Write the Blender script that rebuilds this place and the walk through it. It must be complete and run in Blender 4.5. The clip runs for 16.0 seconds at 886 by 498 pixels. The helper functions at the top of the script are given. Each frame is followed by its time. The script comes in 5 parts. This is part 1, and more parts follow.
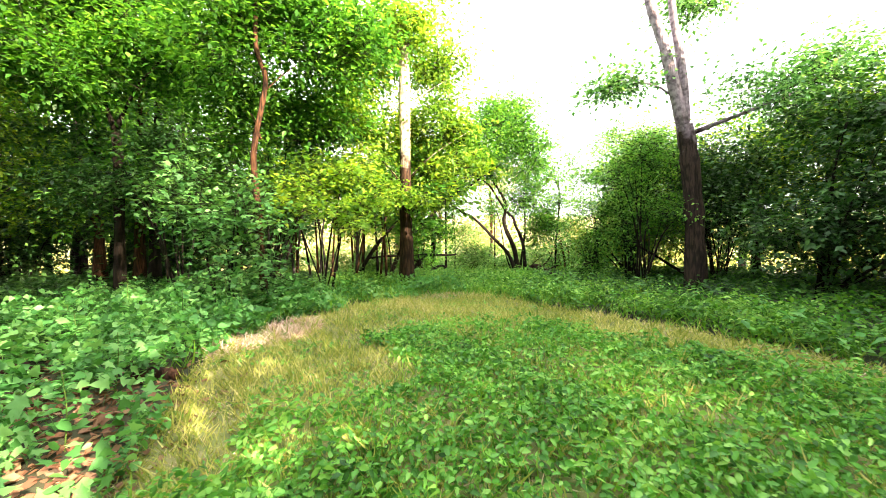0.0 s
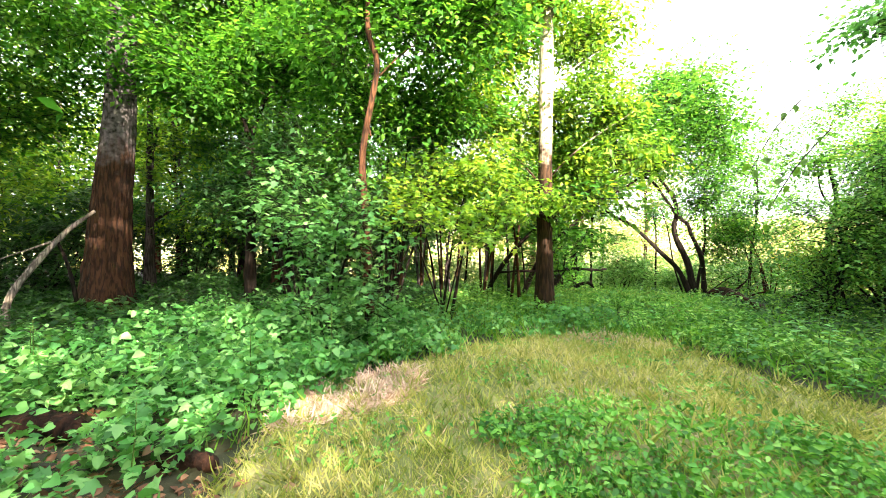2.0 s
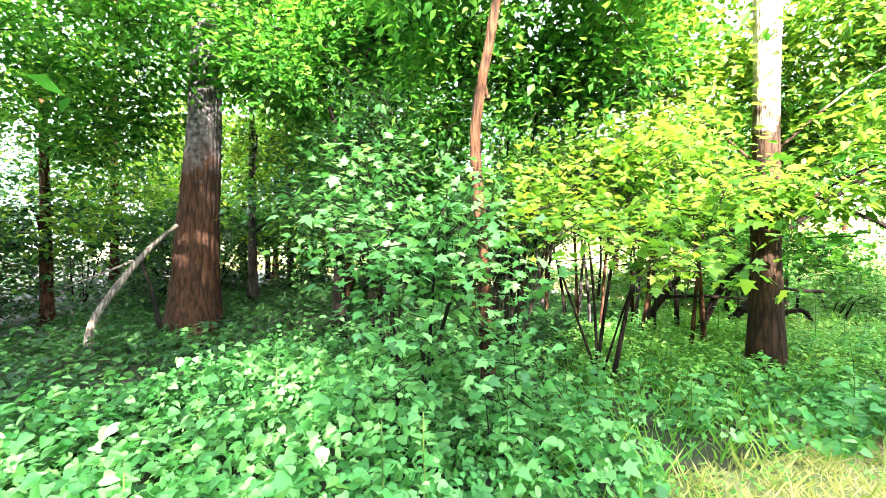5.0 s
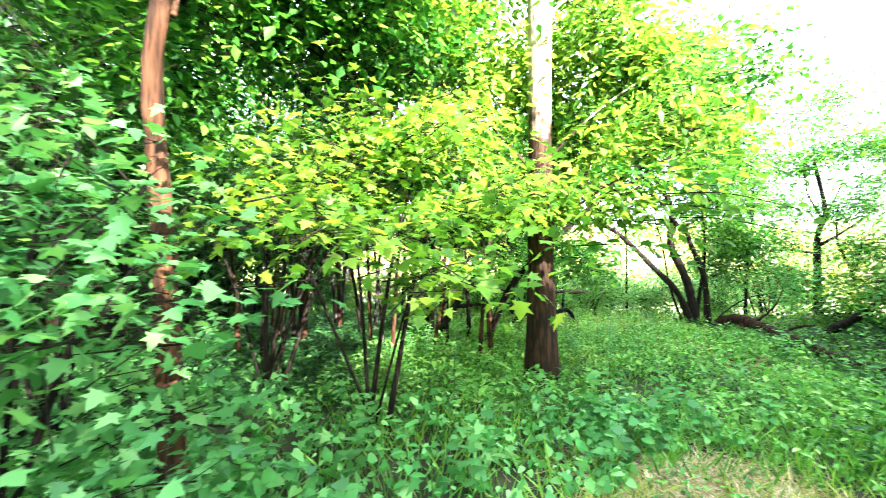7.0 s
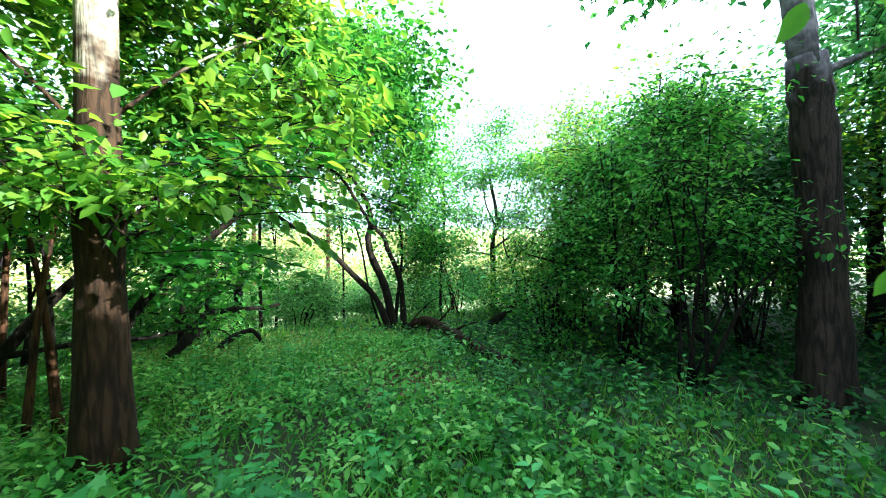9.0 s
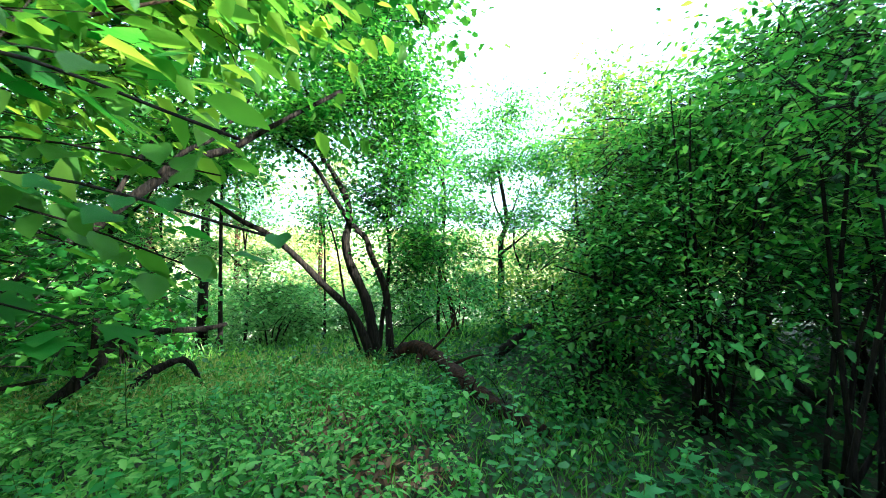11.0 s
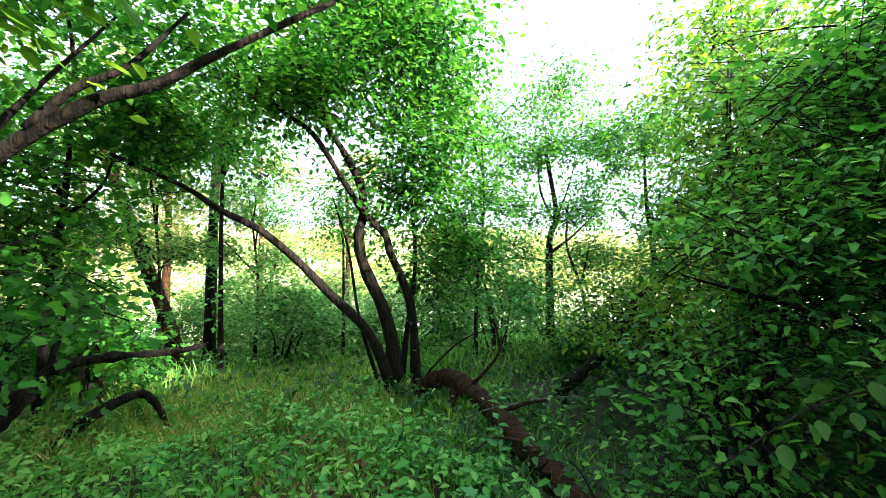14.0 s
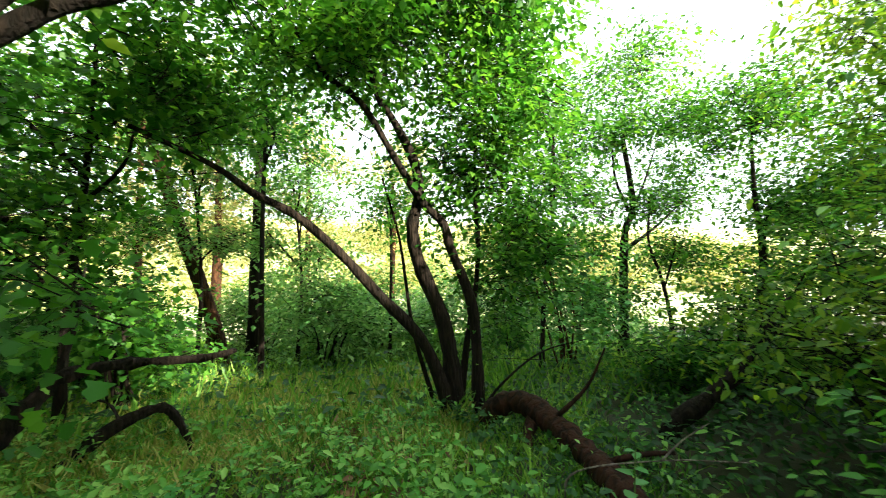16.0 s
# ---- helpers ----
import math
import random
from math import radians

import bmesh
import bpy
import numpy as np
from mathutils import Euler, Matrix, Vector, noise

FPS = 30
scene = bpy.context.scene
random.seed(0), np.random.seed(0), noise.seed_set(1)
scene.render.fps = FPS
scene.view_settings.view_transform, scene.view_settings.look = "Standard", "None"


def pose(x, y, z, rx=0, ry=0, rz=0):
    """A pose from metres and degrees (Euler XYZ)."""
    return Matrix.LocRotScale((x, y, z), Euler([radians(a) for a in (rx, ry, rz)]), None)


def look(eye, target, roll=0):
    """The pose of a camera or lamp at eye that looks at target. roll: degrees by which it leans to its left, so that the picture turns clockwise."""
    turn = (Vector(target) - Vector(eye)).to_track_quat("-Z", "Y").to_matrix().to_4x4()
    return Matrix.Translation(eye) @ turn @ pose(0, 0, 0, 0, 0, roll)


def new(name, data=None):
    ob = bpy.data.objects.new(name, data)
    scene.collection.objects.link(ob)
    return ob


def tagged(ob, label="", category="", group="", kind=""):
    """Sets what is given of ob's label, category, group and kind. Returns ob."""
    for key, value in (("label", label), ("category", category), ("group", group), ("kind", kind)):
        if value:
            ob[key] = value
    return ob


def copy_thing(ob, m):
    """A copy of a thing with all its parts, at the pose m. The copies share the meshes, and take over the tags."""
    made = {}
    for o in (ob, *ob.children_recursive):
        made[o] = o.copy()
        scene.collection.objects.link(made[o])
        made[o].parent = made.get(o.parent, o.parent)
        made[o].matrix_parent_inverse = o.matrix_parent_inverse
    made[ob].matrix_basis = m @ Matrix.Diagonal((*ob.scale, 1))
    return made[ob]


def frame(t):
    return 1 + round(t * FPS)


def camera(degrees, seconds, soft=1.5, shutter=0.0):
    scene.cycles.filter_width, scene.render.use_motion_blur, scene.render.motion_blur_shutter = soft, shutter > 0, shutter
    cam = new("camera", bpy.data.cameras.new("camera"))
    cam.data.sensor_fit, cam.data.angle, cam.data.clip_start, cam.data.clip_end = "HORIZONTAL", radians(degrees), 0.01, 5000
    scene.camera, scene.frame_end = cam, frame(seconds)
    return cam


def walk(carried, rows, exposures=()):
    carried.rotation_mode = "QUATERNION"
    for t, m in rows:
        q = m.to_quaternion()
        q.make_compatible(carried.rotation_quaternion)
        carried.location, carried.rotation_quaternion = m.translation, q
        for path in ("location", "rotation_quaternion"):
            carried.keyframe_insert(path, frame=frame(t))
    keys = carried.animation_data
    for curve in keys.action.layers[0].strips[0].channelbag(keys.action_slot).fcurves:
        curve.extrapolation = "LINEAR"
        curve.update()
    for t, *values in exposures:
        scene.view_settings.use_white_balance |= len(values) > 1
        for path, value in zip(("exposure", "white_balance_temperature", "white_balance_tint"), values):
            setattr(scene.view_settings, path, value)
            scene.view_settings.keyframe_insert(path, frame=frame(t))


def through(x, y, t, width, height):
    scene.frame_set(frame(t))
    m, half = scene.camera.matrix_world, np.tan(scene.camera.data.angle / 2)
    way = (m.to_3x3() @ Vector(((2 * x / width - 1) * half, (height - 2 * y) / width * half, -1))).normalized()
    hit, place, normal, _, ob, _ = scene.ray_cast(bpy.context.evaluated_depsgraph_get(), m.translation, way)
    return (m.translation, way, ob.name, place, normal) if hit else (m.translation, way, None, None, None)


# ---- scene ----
cam = camera(96.0, 16.0, soft=0.9, shutter=0.22)
PATH = [
    (0, (0.0, 0.0, 1.5), (0.0, 2.0, 1.472), -0.8),
    (0.5, (-0.025, 0.51, 1.518), (-0.065, 2.51, 1.492), -0.1),
    (1, (-0.121, 0.996, 1.663), (-0.32, 2.986, 1.651), -0.1),
    (1.5, (-0.183, 1.443, 1.775), (-0.669, 3.383, 1.751), 0.6),
    (2, (-0.22, 1.829, 1.773), (-0.876, 3.718, 1.756), 0.3),
    (2.5, (-0.435, 2.256, 1.808), (-1.122, 4.135, 1.799), 0.3),
    (3, (-0.635, 2.587, 1.846), (-1.447, 4.415, 1.84), 0.6),
    (3.5, (-0.902, 2.971, 1.911), (-1.819, 4.748, 1.91), 1.1),
    (3.7, (-0.987, 3.074, 1.937), (-2.033, 4.779, 1.939), 1.6),
    (5.8, (-1.564, 4.349, 2.065), (-2.694, 5.999, 2.034), -0.4),
    (6, (-1.56, 4.512, 2.068), (-2.556, 6.246, 2.039), -0.7),
    (6.5, (-1.512, 4.908, 2.074), (-2.19, 6.79, 2.06), -0.3),
    (7, (-1.341, 5.111, 2.065), (-1.658, 7.085, 2.069), -0.3),
    (7.5, (-0.971, 5.4, 2.078), (-0.916, 7.399, 2.09), -0.3),
    (8, (-0.58, 5.55, 2.117), (-0.203, 7.514, 2.117), -0.0),
    (8.5, (-0.133, 5.905, 2.078), (0.547, 7.786, 2.096), -0.9),
    (8.7, (0.017, 6.066, 2.061), (0.83, 7.893, 2.072), -1.6),
    (10.8, (0.983, 7.81, 2.165), (1.805, 9.633, 2.178), -0.2),
    (11, (1.058, 7.95, 2.164), (1.865, 9.78, 2.177), -0.4),
    (11.5, (1.224, 8.219, 2.176), (1.96, 10.078, 2.183), -0.1),
    (12, (1.323, 8.489, 2.204), (1.966, 10.382, 2.211), -0.2),
    (12.5, (1.376, 8.787, 2.242), (2.059, 10.667, 2.242), -0.4),
    (13, (1.413, 9.012, 2.218), (2.065, 10.902, 2.223), -0.1),
    (13.5, (1.521, 9.277, 2.203), (2.163, 11.171, 2.21), -0.1),
    (14, (1.595, 9.467, 2.164), (2.252, 11.356, 2.177), -0.4),
    (14.5, (1.64, 9.704, 2.187), (2.382, 11.562, 2.194), -0.8),
    (15, (1.65, 9.955, 2.168), (2.44, 11.793, 2.169), -0.5),
    (15.5, (1.669, 10.258, 2.114), (2.373, 12.13, 2.103), 0.2),
    (16, (1.61, 10.442, 2.142), (2.062, 12.39, 2.132), 0.3),
]
EXPOSURE = [(0.0, 3.52, 7400, 16), (1.5, 3.55, 7200, 16), (3.5, 4.15, 6000, 14), (5.8, 4.58, 6100, 16), (7.0, 4.4, 5900, 12), (8.0, 3.35, 5400, 2), (8.7, 3.05, 5300, -4), (11.0, 3.15, 5100, -2), (13.0, 3.05, 5200, 2), (14.5, 2.88, 6200, 4), (16.0, 2.68, 6700, 4)]
walk(cam, [(t, look(eye, target, roll)) for t, eye, target, roll in PATH], EXPOSURE)

# ---- sky and sun ----
SUN_FROM = Vector((0.62, -0.70, 0.47)).normalized()
world = bpy.data.worlds.new("sky")
scene.world = world
world.use_nodes = True
wn = world.node_tree.nodes
sky = wn.new("ShaderNodeTexSky")
sky.sky_type = "NISHITA"
sky.sun_disc = False
sky.sun_elevation = math.asin(SUN_FROM.z)
sky.sun_rotation = math.atan2(SUN_FROM.x, SUN_FROM.y)
sky.dust_density = 4.0
haze = wn.new("ShaderNodeMix")
haze.data_type = "RGBA"
haze.inputs["Factor"].default_value = 0.65
haze.inputs["B"].default_value = (5.6, 5.8, 6.1, 1)
world.node_tree.links.new(sky.outputs[0], haze.inputs["A"])
world.node_tree.links.new(haze.outputs["Result"], wn["Background"].inputs[0])
wn["Background"].inputs[1].default_value = 0.098
sun_data = bpy.data.lights.new("sun", "SUN")
sun_data.energy = 4.0
sun_data.angle = radians(0.6)
sun_data.color = (1.0, 0.87, 0.66)
sun = new("sun", sun_data)
sun.matrix_world = look(SUN_FROM * 40, (0, 0, 0))



# ---- materials ----
def node_mat(name):
    m = bpy.data.materials.new(name)
    m.use_nodes = True
    nt = m.node_tree
    return m, nt, nt.nodes["Principled BSDF"], nt.nodes["Material Output"]


def ramp(nt, stops, fac):
    r = nt.nodes.new("ShaderNodeValToRGB")
    el = r.color_ramp.elements
    while len(el) < len(stops):
        el.new(0.5)
    for e, (p, c) in zip(el, stops):
        e.position, e.color = p, (*c, 1)
    nt.links.new(fac, r.inputs[0])
    return r.outputs[0]


def leaf_mat(name, dark, mid, light, through=0.48, rough=0.5):
    """Leaves: each its own green, with soft blotches, thin enough to let light through."""
    m, nt, bsdf, out = node_mat(name)
    geo = nt.nodes.new("ShaderNodeNewGeometry")
    tex = nt.nodes.new("ShaderNodeTexCoord")
    big = nt.nodes.new("ShaderNodeTexNoise")
    big.inputs["Scale"].default_value = 0.9
    big.inputs["Detail"].default_value = 2
    nt.links.new(tex.outputs["Object"], big.inputs["Vector"])
    mixv = nt.nodes.new("ShaderNodeMath")
    mixv.operation = "MULTIPLY_ADD"
    mixv.inputs[1].default_value = 0.6
    nt.links.new(geo.outputs["Random Per Island"], mixv.inputs[0])
    sub = nt.nodes.new("ShaderNodeMath")
    sub.operation = "MULTIPLY_ADD"
    sub.inputs[1].default_value = 0.8
    sub.inputs[2].default_value = -0.2
    nt.links.new(big.outputs["Fac"], sub.inputs[0])
    nt.links.new(sub.outputs[0], mixv.inputs[2])
    col = ramp(nt, [(0.1, dark), (0.5, mid), (0.95, light)], mixv.outputs[0])
    fine = nt.nodes.new("ShaderNodeTexNoise")
    fine.inputs["Scale"].default_value = 60
    nt.links.new(tex.outputs["Object"], fine.inputs["Vector"])
    bump = nt.nodes.new("ShaderNodeBump")
    bump.inputs["Strength"].default_value = 0.25
    bump.inputs["Distance"].default_value = 0.01
    nt.links.new(fine.outputs["Fac"], bump.inputs["Height"])
    nt.links.new(bump.outputs[0], bsdf.inputs["Normal"])
    nt.links.new(col, bsdf.inputs["Base Color"])
    bsdf.inputs["Roughness"].default_value = rough
    bsdf.inputs["Specular IOR Level"].default_value = 0.38
    tr = nt.nodes.new("ShaderNodeBsdfTranslucent")
    boost = nt.nodes.new("ShaderNodeMix")
    boost.data_type, boost.blend_type = "RGBA", "MULTIPLY"
    boost.inputs["Factor"].default_value = 1.0
    boost.inputs["B"].default_value = (1.4, 1.25, 0.7, 1)
    nt.links.new(col, boost.inputs["A"])
    nt.links.new(boost.outputs["Result"], tr.inputs["Color"])
    mix = nt.nodes.new("ShaderNodeMixShader")
    mix.inputs[0].default_value = through
    nt.links.new(bsdf.outputs[0], mix.inputs[1])
    nt.links.new(tr.outputs[0], mix.inputs[2])
    nt.links.new(mix.outputs[0], out.inputs["Surface"])
    return m


def bark_mat(name, dark, light, scale=9.0, furrow=0.6, stretch=0.16):
    """Bark: furrows drawn out along the stem, with patches of lighter flakes."""
    m, nt, bsdf, out = node_mat(name)
    tex = nt.nodes.new("ShaderNodeTexCoord")
    mp = nt.nodes.new("ShaderNodeMapping")
    mp.inputs["Scale"].default_value = (1, 1, stretch)
    nt.links.new(tex.outputs["Object"], mp.inputs["Vector"])
    n1 = nt.nodes.new("ShaderNodeTexNoise")
    n1.inputs["Scale"].default_value = scale * 2.2
    n1.inputs["Detail"].default_value = 5
    n1.inputs["Distortion"].default_value = 0.6
    nt.links.new(mp.outputs[0], n1.inputs["Vector"])
    v = nt.nodes.new("ShaderNodeTexVoronoi")
    v.feature = "DISTANCE_TO_EDGE"
    v.inputs["Scale"].default_value = scale
    nt.links.new(mp.outputs[0], v.inputs["Vector"])
    n2 = nt.nodes.new("ShaderNodeTexNoise")
    n2.inputs["Scale"].default_value = 1.7
    nt.links.new(tex.outputs["Object"], n2.inputs["Vector"])
    a = nt.nodes.new("ShaderNodeMath")
    a.operation = "MULTIPLY_ADD"
    a.inputs[1].default_value = 0.9
    nt.links.new(v.outputs["Distance"], a.inputs[0])
    nt.links.new(n1.outputs["Fac"], a.inputs[2])
    b = nt.nodes.new("ShaderNodeMath")
    b.operation = "MULTIPLY_ADD"
    b.inputs[1].default_value = 0.5
    nt.links.new(n2.outputs["Fac"], b.inputs[0])
    nt.links.new(a.outputs[0], b.inputs[2])
    mid = [(p + q) * 0.4 for p, q in zip(dark, light)]
    col = ramp(nt, [(0.55, dark), (0.8, mid), (1.15 / 1.2, light)], b.outputs[0])
    nt.links.new(col, bsdf.inputs["Base Color"])
    bump = nt.nodes.new("ShaderNodeBump")
    bump.inputs["Strength"].default_value = furrow
    bump.inputs["Distance"].default_value = 0.03
    nt.links.new(a.outputs[0], bump.inputs["Height"])
    nt.links.new(bump.outputs[0], bsdf.inputs["Normal"])
    bsdf.inputs["Roughness"].default_value = 0.9
    bsdf.inputs["Specular IOR Level"].default_value = 0.2
    return m


def sunlit_top_bark_mat(name, low, high, z0, z1, scale=14.0):
    """Bark furrowed and brown on the lower stem, smooth and pale above, where sunlight is put into the colour."""
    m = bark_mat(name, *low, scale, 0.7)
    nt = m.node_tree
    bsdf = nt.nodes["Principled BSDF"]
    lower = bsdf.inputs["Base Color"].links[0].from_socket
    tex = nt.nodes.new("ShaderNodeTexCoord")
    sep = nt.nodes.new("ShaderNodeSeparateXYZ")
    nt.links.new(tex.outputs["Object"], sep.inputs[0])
    # ragged edge between the dark stem and the painted sunlit part
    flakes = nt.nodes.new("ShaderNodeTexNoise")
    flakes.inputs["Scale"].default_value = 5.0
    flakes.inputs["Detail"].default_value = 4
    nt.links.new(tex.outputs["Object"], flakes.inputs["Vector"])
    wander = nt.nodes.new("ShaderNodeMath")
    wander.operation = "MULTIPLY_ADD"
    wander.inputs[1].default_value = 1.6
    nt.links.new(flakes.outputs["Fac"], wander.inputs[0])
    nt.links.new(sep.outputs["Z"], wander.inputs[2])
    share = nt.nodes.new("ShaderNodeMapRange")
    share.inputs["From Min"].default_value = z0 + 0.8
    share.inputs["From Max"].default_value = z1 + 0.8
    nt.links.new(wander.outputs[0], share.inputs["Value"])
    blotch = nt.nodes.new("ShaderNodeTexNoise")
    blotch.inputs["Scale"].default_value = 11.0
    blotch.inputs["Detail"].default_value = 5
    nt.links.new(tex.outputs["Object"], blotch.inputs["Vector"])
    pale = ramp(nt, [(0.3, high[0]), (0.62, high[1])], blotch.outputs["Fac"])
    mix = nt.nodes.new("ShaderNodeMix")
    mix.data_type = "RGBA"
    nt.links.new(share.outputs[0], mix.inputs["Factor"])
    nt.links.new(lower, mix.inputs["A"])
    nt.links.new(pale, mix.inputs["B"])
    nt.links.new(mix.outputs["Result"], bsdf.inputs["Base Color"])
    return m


def soil_mat(name, stops, far_col):
    """Soil with litter and moss by the noise; far off, a meadow with sunlight and haze put into its colour."""
    m, nt, bsdf, out = node_mat(name)
    tex = nt.nodes.new("ShaderNodeTexCoord")
    n1 = nt.nodes.new("ShaderNodeTexNoise")
    n1.inputs["Scale"].default_value = 2.0
    n1.inputs["Detail"].default_value = 8
    n1.inputs["Roughness"].default_value = 0.7
    nt.links.new(tex.outputs["Object"], n1.inputs["Vector"])
    col = ramp(nt, stops, n1.outputs["Fac"])
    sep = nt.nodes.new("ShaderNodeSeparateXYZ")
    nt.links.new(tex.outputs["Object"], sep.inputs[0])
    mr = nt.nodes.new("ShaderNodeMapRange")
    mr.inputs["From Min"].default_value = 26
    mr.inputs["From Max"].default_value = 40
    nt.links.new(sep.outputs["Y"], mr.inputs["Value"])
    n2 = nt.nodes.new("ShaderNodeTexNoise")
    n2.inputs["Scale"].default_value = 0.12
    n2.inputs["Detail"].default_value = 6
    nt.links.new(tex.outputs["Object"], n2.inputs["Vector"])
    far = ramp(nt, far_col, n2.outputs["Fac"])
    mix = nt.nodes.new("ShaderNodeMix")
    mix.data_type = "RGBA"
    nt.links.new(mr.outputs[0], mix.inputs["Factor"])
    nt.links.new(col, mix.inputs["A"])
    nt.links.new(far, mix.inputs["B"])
    nt.links.new(mix.outputs["Result"], bsdf.inputs["Base Color"])
    bump = nt.nodes.new("ShaderNodeBump")
    bump.inputs["Strength"].default_value = 0.7
    bump.inputs["Distance"].default_value = 0.04
    nt.links.new(n1.outputs["Fac"], bump.inputs["Height"])
    nt.links.new(bump.outputs[0], bsdf.inputs["Normal"])
    bsdf.inputs["Roughness"].default_value = 0.95
    return m


LEAF_MAPLE = leaf_mat("maple_leaf", (0.014, 0.075, 0.014), (0.05, 0.2, 0.026), (0.17, 0.39, 0.055), 0.62)
# yellow lit copy of the leaf: sunlight is put into its colour
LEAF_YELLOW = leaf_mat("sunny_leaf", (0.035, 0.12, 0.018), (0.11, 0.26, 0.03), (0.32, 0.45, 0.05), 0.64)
# darker copy of the leaf: woodland shade is put into its colour
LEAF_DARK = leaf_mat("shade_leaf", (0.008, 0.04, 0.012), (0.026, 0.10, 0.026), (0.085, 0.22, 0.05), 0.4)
LEAF_BLUE = leaf_mat("cool_leaf", (0.02, 0.10, 0.028), (0.085, 0.28, 0.08), (0.24, 0.48, 0.17), 0.45)
LEAF_HERB = leaf_mat("herb_leaf", (0.016, 0.10, 0.02), (0.09, 0.33, 0.08), (0.29, 0.57, 0.21), 0.4)
# paled leaf: sunlight and haze over the valley painted into the colour
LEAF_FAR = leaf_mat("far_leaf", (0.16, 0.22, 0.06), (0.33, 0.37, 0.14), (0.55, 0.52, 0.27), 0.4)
LEAF_SLOPE = leaf_mat("slope_leaf", (0.05, 0.18, 0.045), (0.15, 0.36, 0.10), (0.32, 0.56, 0.2), 0.5)
GRASS = leaf_mat("mown_grass", (0.07, 0.16, 0.02), (0.33, 0.37, 0.085), (0.68, 0.60, 0.30), 0.35)
GRASS_TALL = leaf_mat("wood_grass", (0.022, 0.11, 0.012), (0.12, 0.33, 0.04), (0.36, 0.56, 0.11), 0.45)
LEAF_WAY = leaf_mat("way_leaf", (0.014, 0.08, 0.012), (0.12, 0.36, 0.06), (0.38, 0.62, 0.18), 0.45)
LEAF_BUSH = leaf_mat("bush_leaf", (0.014, 0.075, 0.012), (0.085, 0.30, 0.045), (0.29, 0.56, 0.12), 0.55)
CLOVER = leaf_mat("clover_leaf", (0.012, 0.08, 0.014), (0.09, 0.33, 0.05), (0.33, 0.6, 0.15), 0.4)
STRAW = leaf_mat("dry_straw", (0.28, 0.18, 0.12), (0.55, 0.42, 0.31), (0.78, 0.68, 0.57), 0.2, 0.8)
STRAW_PINK = leaf_mat("pink_straw", (0.34, 0.2, 0.16), (0.64, 0.47, 0.41), (0.86, 0.75, 0.68), 0.2, 0.8)
DEAD_LEAF = leaf_mat("dead_leaf", (0.07, 0.03, 0.018), (0.19, 0.09, 0.05), (0.38, 0.24, 0.15), 0.15, 0.8)
STEM = bark_mat("green_stem", (0.05, 0.11, 0.02), (0.13, 0.21, 0.05), 20, 0.2)
BARK_RED = bark_mat("red_bark", (0.006, 0.003, 0.002), (0.066, 0.029, 0.014), 14, 0.8)
# the pale upper part paints sunlight on the trunks above about 3.7 m
BARK_SUNLIT_TOP = sunlit_top_bark_mat("pale_sunlit_top_bark", ((0.005, 0.003, 0.002), (0.036, 0.019, 0.011)), ((0.16, 0.12, 0.09), (0.46, 0.40, 0.34)), 3.2, 3.8)
BARK_FORK = sunlit_top_bark_mat("grey_sunlit_top_bark", ((0.005, 0.0035, 0.003), (0.034, 0.022, 0.018)), ((0.07, 0.055, 0.066), (0.30, 0.25, 0.29)), 3.2, 3.9)
BARK_OLD = sunlit_top_bark_mat("old_grey_bark", ((0.005, 0.003, 0.0025), (0.042, 0.019, 0.010)), ((0.010, 0.009, 0.011), (0.12, 0.11, 0.12)), 3.0, 3.8, 13.0)
BARK_GREY = bark_mat("grey_bark", (0.009, 0.0065, 0.008), (0.066, 0.052, 0.058), 14, 0.7)
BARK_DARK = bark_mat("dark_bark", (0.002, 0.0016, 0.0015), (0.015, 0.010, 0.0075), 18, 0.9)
BARK_LOG = bark_mat("rotten_bark", (0.002, 0.0015, 0.001), (0.032, 0.012, 0.0065), 10, 1.0, 0.35)
DEAD_WOOD = bark_mat("bleached_wood", (0.05, 0.04, 0.035), (0.26, 0.22, 0.19), 18, 0.5, 0.1)
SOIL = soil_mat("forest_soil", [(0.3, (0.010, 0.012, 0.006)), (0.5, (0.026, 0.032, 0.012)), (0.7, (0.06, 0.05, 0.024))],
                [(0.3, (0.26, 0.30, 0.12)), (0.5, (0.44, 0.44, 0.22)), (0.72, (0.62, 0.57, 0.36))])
LAWN_SOIL = soil_mat("lawn_soil", [(0.3, (0.06, 0.08, 0.02)), (0.5, (0.14, 0.16, 0.05)), (0.7, (0.27, 0.23, 0.11))],
                     [(0.3, (0.12, 0.19, 0.04)), (0.7, (0.3, 0.3, 0.1))])

# ---- the lie of the land ----
GROUND_Y = (-900, -60, 0, 3, 5, 7, 10, 13, 15, 16, 20, 24, 30, 45, 70, 120, 200, 320, 900)
GROUND_Z = (-6, -1.5, 0, 0.12, 0.28, 0.38, 0.42, 0.35, 0.25, 0.15, -0.6, -1.2, -2.5, -5.5, -8, -8, 2, 22, 30)


def ground_z(x, y):
    x, y = np.asarray(x, float), np.asarray(y, float)
    z = sum(np.interp(y + d, GROUND_Y, GROUND_Z) for d in (-0.8, -0.4, 0, 0.4, 0.8)) / 5
    w = np.clip((-x - 3) / 8, 0, 1) * 0.5 * (y < 40)
    flat = np.where(y > 8, np.maximum(z, 0.3), z)
    bumps = 0.025 * np.sin(x * 2.1 + 0.7 * y) * np.cos(y * 1.7 - 0.6 * x) + 0.015 * np.sin(4.3 * x + 1) * np.sin(3.9 * y)
    return z * (1 - w) + flat * w + bumps * (np.abs(y) < 60)


def gz(x, y):
    return float(ground_z(x, y))


